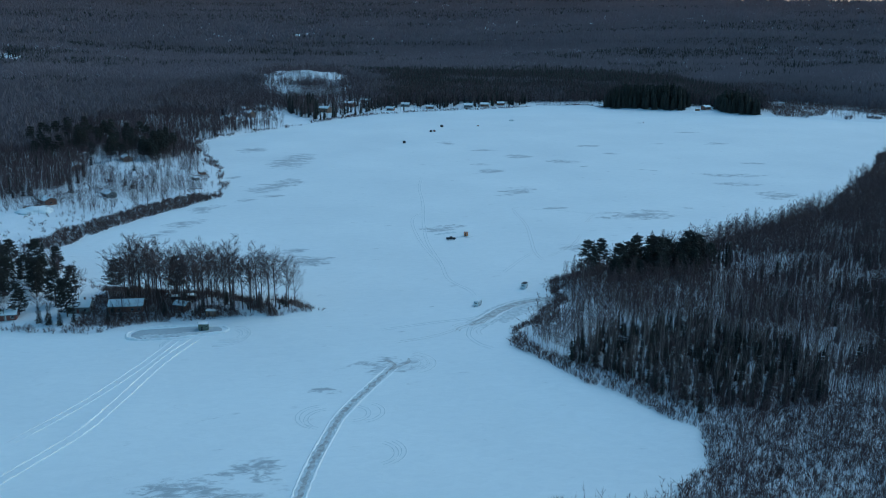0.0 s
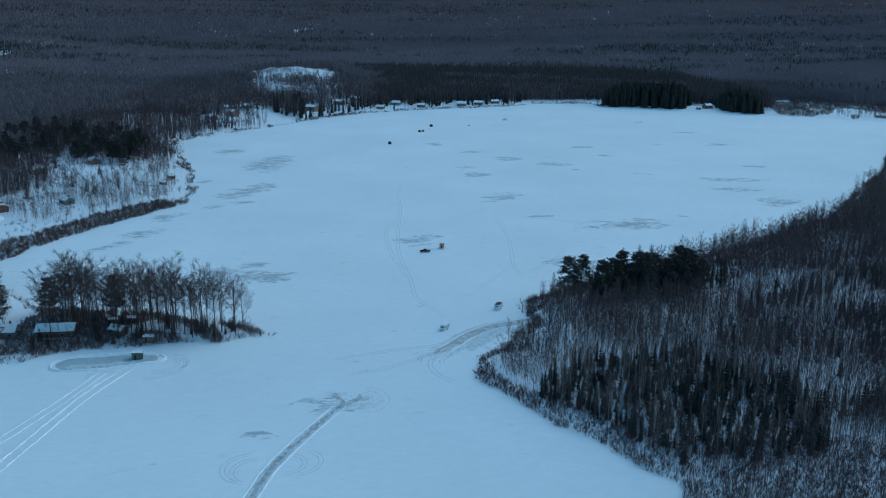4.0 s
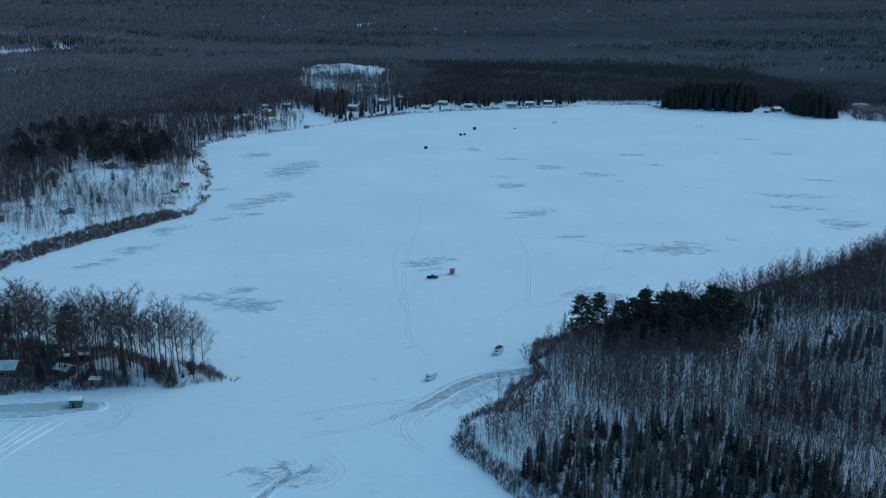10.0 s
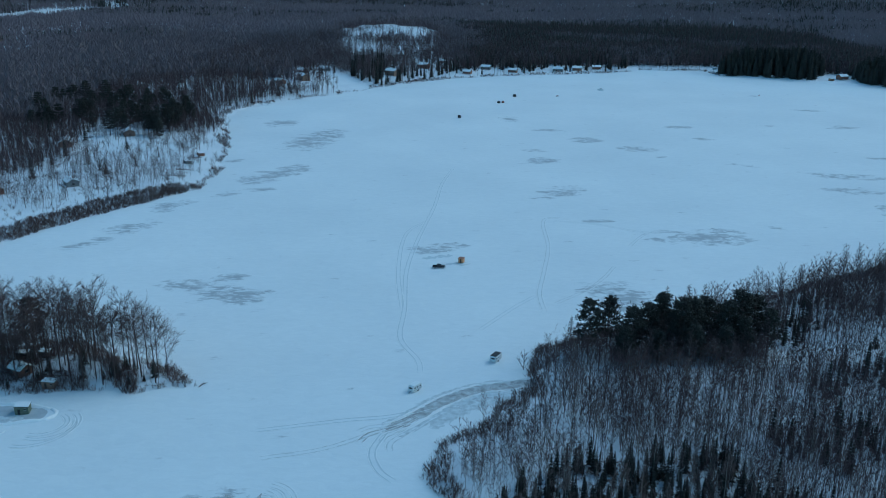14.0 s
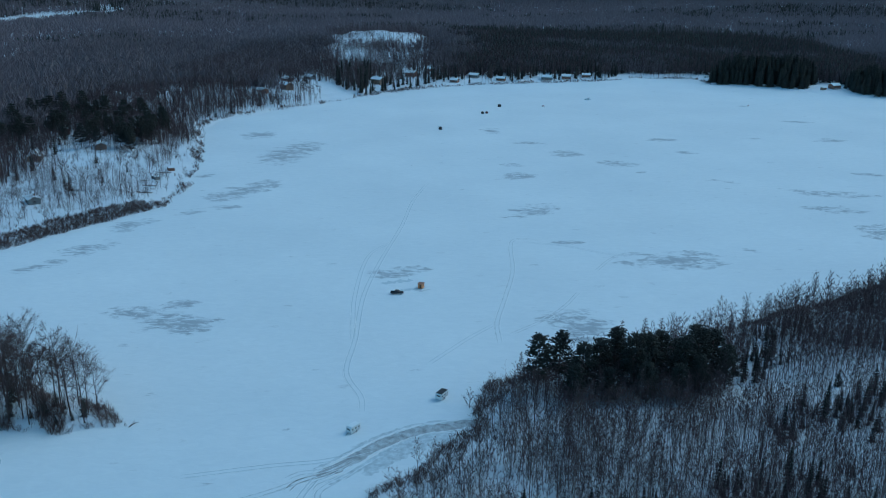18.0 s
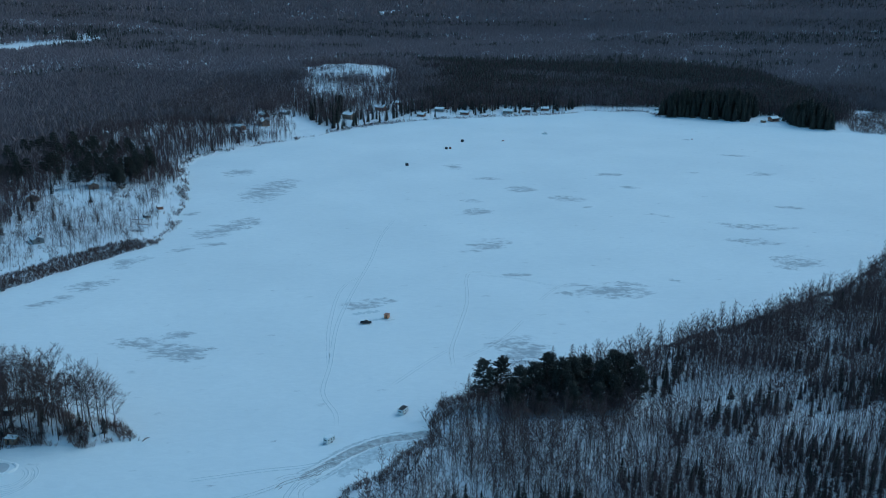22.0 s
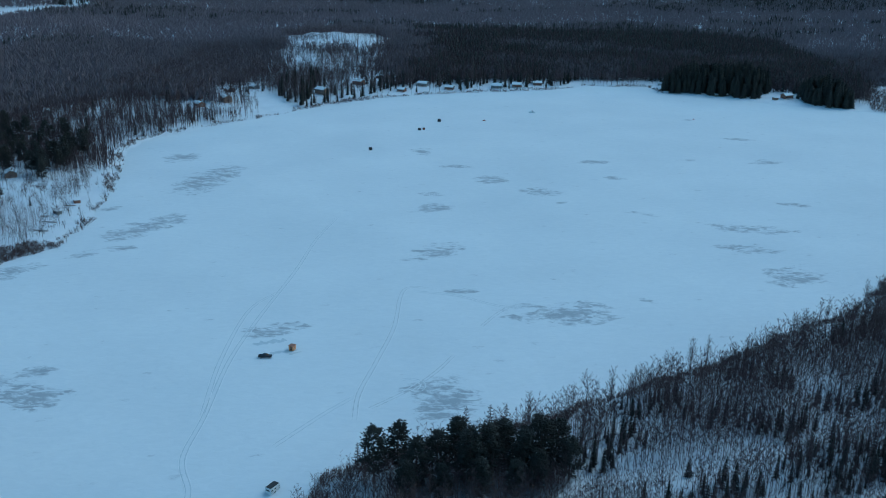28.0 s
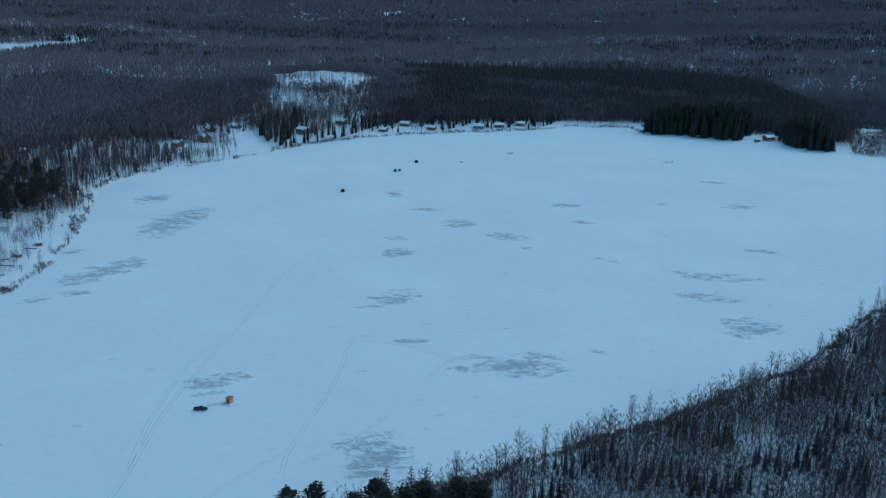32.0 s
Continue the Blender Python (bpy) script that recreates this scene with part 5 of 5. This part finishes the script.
def plywood_shack(x, y, rz):
    t = thing("ice_shack", x, y, 0, rz, "orange plywood ice-fishing shack on the frozen lake", "shack")
    for s in (-1, 1):
        part("runner", boxes((0, s * 0.8, 0.08, 2.9, 0.12, 0.16), bevel=0.02), LOG, t)
    part("floor", boxes((0, 0, 0.2, 2.5, 2.3, 0.08)), PLY, t)
    part("side_wall", boxes((0, 1.13, 1.28, 2.5, 0.05, 2.08)), PLY, t)
    part("side_wall", boxes((0, -1.13, 1.28, 2.5, 0.05, 2.08)), PLY, t)
    part("back_wall", boxes((1.225, 0, 1.28, 0.05, 2.2, 2.08)), PLY, t)
    part("front_wall", boxes((-1.225, -0.72, 1.28, 0.05, 0.76, 2.08), (-1.225, 0.72, 1.28, 0.05, 0.76, 2.08), (-1.225, 0, 2.2, 0.05, 0.68, 0.24)), PLY, t)
    d = part("door", boxes((-1.21, 0, 1.16, 0.04, 0.66, 1.84)), DARK, t, "dark open doorway flap")
    part("handle", boxes((-1.25, 0.24, 1.15, 0.04, 0.04, 0.16)), CHROME, d)
    for s in (-1, 1):
        w = part("window", boxes((0.1, s * 1.165, 1.5, 0.7, 0.02, 0.5)), GLASS, t)
        part("frame", boxes((0.1, s * 1.17, 1.78, 0.8, 0.03, 0.06), (0.1, s * 1.17, 1.22, 0.8, 0.03, 0.06)), LOG, w)
    part("roof", boxes((-0.1, 0, 2.37, 3.0, 2.7, 0.1), bevel=0.02), LOG, t, "weathered brown roof boards")
    part("batten", boxes((-1.25, -1.12, 1.28, 0.05, 0.08, 2.1), (-1.25, 1.12, 1.28, 0.05, 0.08, 2.1)), LOG, t)
    return t


def tent_shelter(x, y, rz, s, mat, label):
    t = thing("ice_shelter", x, y, 0, rz, label, "shelter", "fishing shelters on the ice")
    bm = bmesh.new()
    for i, a in enumerate((0, 90, 180, 270)):
        c, n = math.cos(radians(a)), math.sin(radians(a))
        pts = [(1.15, -1.15, 0), (1.15, 1.15, 0), (1.0, 1.0, 2.0), (1.0, -1.0, 2.0)]
        vs = [bm.verts.new(((p[0] * c - p[1] * n) * s, (p[0] * n + p[1] * c) * s, p[2] * s)) for p in pts]
        hub = bm.verts.new((1.4 * c * s, 1.4 * n * s, 1.05 * s))
        for k in range(4):
            bm.faces.new((vs[k], vs[(k + 1) % 4], hub))
    bmesh.ops.remove_doubles(bm, verts=bm.verts, dist=0.01)
    part("tent_wall", bm, mat, t)
    bm = bmesh.new()
    vs = [bm.verts.new((a * s, b * s, 2.0 * s)) for a, b in ((1, 1), (-1, 1), (-1, -1), (1, -1))]
    hub = bm.verts.new((0, 0, 2.3 * s))
    for k in range(4):
        bm.faces.new((vs[k], vs[(k + 1) % 4], hub))
    part("tent_roof", bm, mat, t)
    part("door_flap", boxes((1.33 * s, 0, 0.8 * s, 0.04, 0.8 * s, 1.5 * s), bevel=0.01), DARK_ROOF, t)
    for a in (45, 135, 225, 315):
        part("pole", drum(bmesh.new(), 1.5 * s * math.cos(radians(a)), 1.5 * s * math.sin(radians(a)), 1.05 * s, 0.02, 2.1 * s, 'Z', 6), CHROME, t)
    return t


def trailer(x, y, rz, length, width, height, label, roof_mat, name="fish_house_trailer", band=False):
    t = thing(name, x, y, 0, rz, label, "trailer", "white trailers on the ice")
    L, W, H = length, width, height
    bm = bmesh.new()
    prism(bm, [(-L / 2, 0.35), (L / 2 - 0.2, 0.35), (L / 2, 0.75), (L / 2 - 0.05, H - 0.35), (L / 2 - 0.5, H), (-L / 2 + 0.25, H), (-L / 2, H - 0.25)], -W / 2, W / 2)
    bmesh.ops.bevel(bm, geom=list(bm.edges), offset=0.06, segments=2, affect='EDGES')
    part("body", bm, WHITE, t)
    part("roof", boxes((-0.1, 0, H + 0.04, L - 0.6, W - 0.15, 0.1), bevel=0.03), roof_mat, t, "dark roof" if roof_mat is DARK_ROOF else "snow-covered roof")
    for s in (-1, 1):
        for k, wx in enumerate(np.linspace(-L / 2 + 0.8, L / 2 - 0.9, 3)):
            w = part("window", boxes((wx, s * (W / 2 + 0.012), H * 0.66, 0.85 if band else 0.6, 0.03, 0.5), bevel=0.01), GLASS, t)
            part("frame", boxes((wx, s * (W / 2 + 0.02), H * 0.66 + 0.29, 0.95, 0.03, 0.05), (wx, s * (W / 2 + 0.02), H * 0.66 - 0.29, 0.95, 0.03, 0.05)), TRIM, w)
        wl = part("wheel", drum(bmesh.new(), -0.3, s * (W / 2 - 0.05), 0.33, 0.33, 0.22), RUBBER, t, "black tyre")
        part("rim", drum(bmesh.new(), -0.3, s * (W / 2 + 0.065), 0.33, 0.18, 0.02, seg=10), CHROME, wl)
    d = part("door", boxes((L / 2 - 1.0, -W / 2 - 0.014, 1.3, 0.7, 0.03, 1.75), bevel=0.01), TRIM, t)
    part("handle", boxes((L / 2 - 0.75, -W / 2 - 0.04, 1.25, 0.06, 0.04, 0.12)), CHROME, d)
    for e in (-1, 1):
        part("end_window", boxes((e * (L / 2 + 0.0), 0, H * 0.68, 0.06, W * 0.6, 0.5), bevel=0.01), GLASS, t)
    part("stripe", boxes((0, 0, 0.9, L - 0.3, W + 0.012, 0.12)), GREY, t, "grey side stripe")
    part("tow_bar", boxes((L / 2 + 0.5, 0, 0.42, 1.2, 0.1, 0.1), (L / 2 + 1.05, 0, 0.22, 0.08, 0.08, 0.44)), DARK_ROOF, t)
    return t


def shed(x, y, rz, L, W, H, mat, label, z=0.0, name="shed"):
    t = thing(name, x, y, z, rz, label, "shed", "sheds")
    bm = bmesh.new()
    prism(bm, [(-L / 2, -0.6), (L / 2, -0.6), (L / 2, H * 0.86), (-L / 2, H)], -W / 2, W / 2)
    part("wall", bm, mat, t)
    n = max(4, int(L / 0.45))
    for s in (-1, 1):
        for k in range(n + 1):
            bx = -L / 2 + L * k / n
            part("batten", boxes((bx, s * (W / 2 + 0.02), H * 0.42, 0.05, 0.04, H * 0.84)), mat, t)
    bm = bmesh.new()
    prism(bm, [(-L / 2 - 0.25, H + 0.02), (L / 2 + 0.25, H * 0.86 - 0.01), (L / 2 + 0.25, H * 0.86 + 0.1), (-L / 2 - 0.25, H + 0.13)], -W / 2 - 0.2, W / 2 + 0.2)
    part("roof", bm, DARK_ROOF, t)
    bm = bmesh.new()
    prism(bm, [(-L / 2 - 0.2, H + 0.135), (L / 2 + 0.2, H * 0.86 + 0.105), (L / 2 + 0.12, H * 0.86 + 0.3), (-L / 2 - 0.12, H + 0.34)], -W / 2 - 0.15, W / 2 + 0.15)
    bmesh.ops.bevel(bm, geom=list(bm.edges), offset=0.07, segments=2, affect='EDGES')
    part("snow_cover", bm, ROOF_SNOW, t, "white snow on the roof")
    d = part("door", boxes((-L * 0.2, -W / 2 - 0.025, 0.95, 0.8, 0.05, 1.9), bevel=0.01), DARK, t)
    part("handle", boxes((-L * 0.2 + 0.3, -W / 2 - 0.06, 0.95, 0.05, 0.04, 0.14)), CHROME, d)
    w = part("window", boxes((L * 0.25, -W / 2 - 0.02, H * 0.6, 0.7, 0.04, 0.55), bevel=0.01), GLASS, t)
    part("frame", boxes((L * 0.25, -W / 2 - 0.03, H * 0.6 + 0.32, 0.85, 0.05, 0.07), (L * 0.25, -W / 2 - 0.03, H * 0.6 - 0.32, 0.85, 0.05, 0.07)), TRIM, w)
    return t


pickup(0, 294, 4)
plywood_shack(10.5, 302.5, 74)
trailer(26, 194, 62, 4.9, 2.5, 2.6, "white fish-house trailer with a dark roof and window band", DARK_ROOF, "fish_house_trailer", True)
trailer(-2, 168.5, 235, 4.6, 2.3, 2.5, "white camper trailer with a snowy roof on the ice", ROOF_SNOW, "camper_trailer")
shed(-128, 145, 12, 4.2, 3.4, 2.9, GREEN, "green boarded ice shed with a snowy roof beside the rink", 0.012)
tent_shelter(-1.5, 690, 10, 1.15, DARK, "dark fabric ice-fishing shelter on the lake")
tent_shelter(34.5, 773, 30, 0.95, DARK, "dark fabric shelter beside a red one")
tent_shelter(38.5, 775, 0, 0.9, RED, "dark red fabric shelter on the ice")
tent_shelter(51, 814, 20, 1.2, DARK, "dark fabric ice-fishing shelter far out on the lake")


def snowmobile(x, y, rz):
    t = thing("snowmobile", x, y, 0.0, rz, "dark red snowmobile parked on the ice", "snowmobile")
    bm = bmesh.new()
    prism(bm, [(-1.4, 0.25), (1.2, 0.25), (1.5, 0.45), (0.9, 0.85), (0.3, 0.95), (-0.2, 0.75), (-1.4, 0.72)], -0.35, 0.35)
    bmesh.ops.bevel(bm, geom=list(bm.edges), offset=0.06, segments=2, affect='EDGES')
    part("body", bm, RED_PAINT, t)
    part("seat", boxes((-0.7, 0, 0.82, 1.2, 0.42, 0.2), bevel=0.06), RUBBER, t)
    part("windscreen", prism(bmesh.new(), [(0.75, 0.9), (0.8, 0.9), (0.5, 1.25), (0.46, 1.25)], -0.3, 0.3), GLASS, t)
    part("track_belt", boxes((-0.6, 0, 0.15, 1.8, 0.4, 0.26), bevel=0.08), RUBBER, t)
    for s in (-1, 1):
        part("ski", boxes((1.2, s * 0.5, 0.04, 1.1, 0.16, 0.05), bevel=0.02), RUBBER, t)
        part("strut", boxes((1.1, s * 0.45, 0.25, 0.06, 0.06, 0.4)), CHROME, t)
    part("handlebar", boxes((0.25, 0, 1.05, 0.06, 0.7, 0.05)), RUBBER, t)
    return t


snowmobile(95, 821, 20)
snowmobile(305, 846, 60)
snow_heap = thing("snow_heap", 144, 868, 0, 0, "grey heap of snow and brush on the ice", "heap")
bm = bmesh.new()
bmesh.ops.create_icosphere(bm, subdivisions=3, radius=1.0)
for v in bm.verts:
    k = 1 + 0.25 * noise.noise(v.co * 2.3)
    v.co = Vector((v.co.x * 3.4 * k, v.co.y * 2.2 * k, max(-0.05, v.co.z) * 1.6 * k))
part("heap", bm, TRACK, snow_heap)
mesh_obj("brush_tangle", *[a if i else a * np.array([1.6, 1.2, 1.0]) for i, a in enumerate(shrub(np.random.default_rng(3), 2.2, 40))], BRUSH, snow_heap)

# ---- houses, cabins and docks on the shores ----


def cabin(x, y, rz, L, W, H, mat, label, storeys=1, porch=True, chimney=True, name="cabin", lit=False):
    """A gabled lake house, its ridge along its own x, its lake side towards its own -y."""
    z = float(land(x, y))
    t = thing(name, x, y, z, rz, label, "house", "lakeside houses")
    top = H + W * 0.24
    bm = bmesh.new()
    v = [(-L / 2, s * W / 2, h) for s in (-1, 1) for h in (-2.0, H)]
    prism(bm, [(-W / 2, -2.0), (W / 2, -2.0), (W / 2, H), (0, top), (-W / 2, H)], -L / 2, L / 2)
    for q in bm.verts:
        q.co.x, q.co.y = q.co.y, q.co.x
    bmesh.ops.recalc_face_normals(bm, faces=bm.faces)
    part("wall", bm, mat, t)
    for s in (-1, 1):
        for nm, lo, hi, m, over in (("roof", 0.03, 0.16, DARK_ROOF, 0.55), ("snow_cover", 0.165, 0.5, ROOF_SNOW, 0.45)):
            e = W / 2 + over
            zl = H - over * 0.48
            bm = bmesh.new()
            prism(bm, [(s * e, zl + lo), (0, top + lo), (0, top + hi), (s * (e - 0.02), zl + hi)], -L / 2 - over, L / 2 + over)
            for q in bm.verts:
                q.co.x, q.co.y = q.co.y, q.co.x
            bmesh.ops.recalc_face_normals(bm, faces=bm.faces)
            part(nm, bm, m, t, "thick white snow" if nm == "snow_cover" else "")
    if chimney:
        c = part("chimney", boxes((L * 0.22, W * 0.12, top + 0.35, 0.7, 0.7, 1.7), bevel=0.02), BRICK, t, "brick chimney")
        part("cap", boxes((L * 0.22, W * 0.12, top + 1.24, 0.85, 0.85, 0.1)), DARK_ROOF, c)
    n = max(2, int(L / 2.6))
    for st in range(storeys):
        zc = 1.45 + 2.6 * st
        for k in range(n):
            wx = -L / 2 + L * (k + 0.5) / n
            for s in (-1, 1):
                if st == 0 and s == -1 and k == n // 2:
                    d = part("door", boxes((wx, -W / 2 - 0.03, 1.0, 0.95, 0.07, 2.02), bevel=0.01), RED if mat is not RED else TRIM, t)
                    part("handle", boxes((wx + 0.35, -W / 2 - 0.09, 1.0, 0.05, 0.06, 0.14)), CHROME, d)
                    continue
                w = part("window", boxes((wx, s * (W / 2 + 0.03), zc, 1.25, 0.06, 1.05), bevel=0.01), LAMP if lit and k == 0 and s < 0 else GLASS, t)
                part("frame", boxes((wx, s * (W / 2 + 0.05), zc + 0.58, 1.45, 0.08, 0.1), (wx, s * (W / 2 + 0.05), zc - 0.58, 1.45, 0.1, 0.1),
                                    (wx - 0.68, s * (W / 2 + 0.05), zc, 0.1, 0.08, 1.1), (wx + 0.68, s * (W / 2 + 0.05), zc, 0.1, 0.08, 1.1)), TRIM, w)
    for s in (-1, 1):
        w = part("window", boxes((s * (L / 2 + 0.03), 0, 1.6, 0.06, 1.4, 1.1), bevel=0.01), GLASS, t)
        part("frame", boxes((s * (L / 2 + 0.05), 0, 2.2, 0.08, 1.6, 0.1), (s * (L / 2 + 0.05), 0, 1.0, 0.08, 1.6, 0.1)), TRIM, w)
    if porch:
        dk = part("deck", boxes((0, -W / 2 - 1.3, 0.1, L * 0.9, 2.5, 0.18)), LOG, t)
        for k in range(6):
            part("post", boxes((-L * 0.43 + L * 0.86 * k / 5, -W / 2 - 2.45, -0.4, 0.14, 0.14, 3.0)), LOG, dk)
        part("rail", boxes((0, -W / 2 - 2.45, 1.06, L * 0.9, 0.1, 0.08), (0, -W / 2 - 2.45, 0.6, L * 0.9, 0.06, 0.06)), LOG, dk)
        part("snow_cover", boxes((0, -W / 2 - 1.3, 0.28, L * 0.86, 2.2, 0.16), bevel=0.05), ROOF_SNOW, dk)
    return t


# the houses along the north-west and north shores
cabin(-175, 866, -48, 14, 9, 5.2, TAN, "two-storey tan lake house under snow", 2)
cabin(-194, 838, -50, 12, 8, 3.0, LOG, "brown cabin with a snowy roof among bare trees")
cabin(-205, 868, -45, 11, 7, 3.0, LOG, "brown cabin with a snowy roof among bare trees")
cabin(-186, 922, -48, 12, 8, 3.2, LOG, "brown house behind a snowy lawn")
cabin(-167, 955, -40, 12, 8, 3.0, GREY, "grey house with a snow-loaded roof up the slope")
cabin(-86, 938, -36, 14, 9, 5.3, TAN, "two-storey pale house with a long lakeside deck", 2)
cabin(-53, 999, -28, 12, 9, 4.6, LOG, "dark brown cabin among spruces", 1)
cabin(-30, 1043, -20, 14, 7, 3.0, RED, "dark red cabin up the snowy bank")
cabin(0, 970, -22, 9, 7, 2.8, LOG, "small brown cabin by the ice")
cabin(22, 1005, -15, 11, 8, 3.2, GREY, "grey cabin under tall spruces")
cabin(54, 990, -14, 10, 7, 2.9, LOG, "brown cabin with a snowy roof by the ice")
cabin(109, 1006, -8, 12, 9, 3.2, GREY, "grey cabin with a broad snowy roof by the lake")
cabin(133, 1016, -4, 11, 8, 3.2, LOG, "dark brown cabin in a clearing by the lake")
cabin(158, 1030, 0, 10, 7, 3.0, LOG, "brown cabin half hidden by trees")
cabin(434, 968, 24, 11, 8, 3.6, LOG, "dark log cabin between two pine stands")
shed(419, 960, 24, 5, 4, 2.6, TAN, "tan shed beside the log cabin", float(land(419, 960)))
shed(359, 981, 14, 4, 3, 2.4, GREY, "small grey shed under tall pines", float(land(359, 981)))
shed(306, 1046, 0, 4.5, 3, 2.3, WHITE, "small pale shed by the boat ramp", float(land(306, 1046)))
# the west shore
cabin(-283, 526, -70, 16, 9, 3.4, TAN, "long tan house behind bare trees", 1)
cabin(-252, 566, -62, 11, 8, 3.2, TAN, "small tan house with a white roof")
cabin(-313, 756, -60, 12, 8, 3.4, GREY, "grey house deep in the west woods")
cabin(-353, 678, -60, 14, 8, 3.2, GREY, "grey house deep in the west woods")
cabin(-300, 610, -60, 12, 8, 3.6, RED, "dark red house among pines", lit=True)
cabin(-268, 395, -50, 13, 8, 3.2, LOG, "brown house in a snowy yard")
cabin(-232, 418, -50, 9, 7, 2.8, GREY, "small grey cabin in a snowy yard")
shed(-181, 515, -60, 6, 4, 2.4, LOG, "brown boathouse by the ice edge", float(land(-181, 515)), "boathouse")
shed(-182, 488, -40, 5, 3.6, 2.2, GREY, "grey boathouse with a snowy roof by the ice", float(land(-182, 488)), "boathouse")
# the peninsula
cabin(-217, 163, 5, 9, 6, 2.6, RED, "small dark red cabin under pines", 1, False)
cabin(-187, 170, 0, 10, 8, 2.8, GREY, "low grey cabin with a broad snowy roof", 1, False)
cabin(-166, 170, 2, 15, 8, 3.0, LOG, "long brown cabin with a railed deck and snowy roof")
cabin(-141, 170, -25, 6, 5, 2.6, LOG, "small brown cabin between trunks", 1, False, False)
shed(-127, 162, 3, 4.2, 3, 2.4, TAN, "tan shed with a snowy roof on the bank", float(land(-127, 162)))
shed(-146, 182, 10, 4, 3, 2.6, DARK, "dark shed between tall trunks", float(land(-146, 182)))
shed(-139, 184, 10, 4, 3, 2.6, DARK, "dark shed between tall trunks", float(land(-139, 184)))


def dock(x, y, rz, n, label):
    z = float(land(x, y)) + 0.25
    t = thing("dock", x, y, z, rz, label, "dock", "docks drawn ashore")
    for k in range(n):
        part("plank", boxes((k * 0.42, 0, 0, 0.36, 1.3, 0.06)), GREY, t)
    for s in (-1, 1):
        part("stringer", boxes((n * 0.21, s * 0.55, -0.12, n * 0.42, 0.1, 0.18)), LOG, t)
        for k in (0.1, 0.5, 0.9):
            part("leg", boxes((n * 0.42 * k, s * 0.62, -0.3, 0.07, 0.07, 0.9)), CHROME, t)
    return t


dock(-186, 505, 5, 20, "grey plank dock drawn up on the snow")
dock(-184, 470, -3, 22, "grey plank dock drawn up on the snow")
dock(-180, 452, 0, 20, "grey plank dock drawn up on the snow")
dock(-190, 480, 8, 14, "grey plank dock drawn up on the snow")
mound = thing("earth_mound", -268, 370, float(land(-268, 370)) - 0.4, 20, "snowy mound with a bare brown earth edge", "mound")
bm = bmesh.new()
bmesh.ops.create_icosphere(bm, subdivisions=4, radius=1.0)
for v in bm.verts:
    k = 1 + 0.2 * noise.noise(v.co * 1.7)
    v.co = Vector((v.co.x * 12 * k, v.co.y * 8 * k, max(-0.05, v.co.z) * 4.2 * k))
part("snow_cap", bm, ROOF_SNOW, mound)
bm = bmesh.new()
for k in range(15):
    a = radians(20 + k * 10)
    bmesh.ops.create_icosphere(bm, subdivisions=1, radius=0.55 + 0.25 * math.sin(k * 2.1), matrix=Matrix.Translation((7.6 * math.cos(a), 1.2 + 2.8 * math.sin(a) * 0.4, 3.1 + 0.9 * math.sin(a))))
part("earth_edge", bm, ROCK, mound, "bare brown earth")
g = np.random.default_rng(5)
for x, y, rz, n in [(-186, 148, 20, 7), (-75.5, 167.5, 60, 4), (5, 120, 120, 5), (38, 172, 30, 5), (-9, -16, 10, 6)]:
    t = thing("driftwood", x, y, 0.15, rz, "dark fallen branch lying on the ice at the shore", "driftwood", "fallen branches")
    mesh_obj("branch", *tube([(-n / 2, 0, 0), (0, 0.3, 0.2), (n / 2, 0, 0.1)], [0.16, 0.13, 0.05], 6), BARK, t)
    mesh_obj("twig", *merge([spike(np.array([g.uniform(-n / 3, n / 2), 0.2, 0.1]), np.array([g.uniform(-n / 2, n / 2), g.normal(0, 1), 0.9]), 0.06, g) for _ in range(6)]), BARK, t)
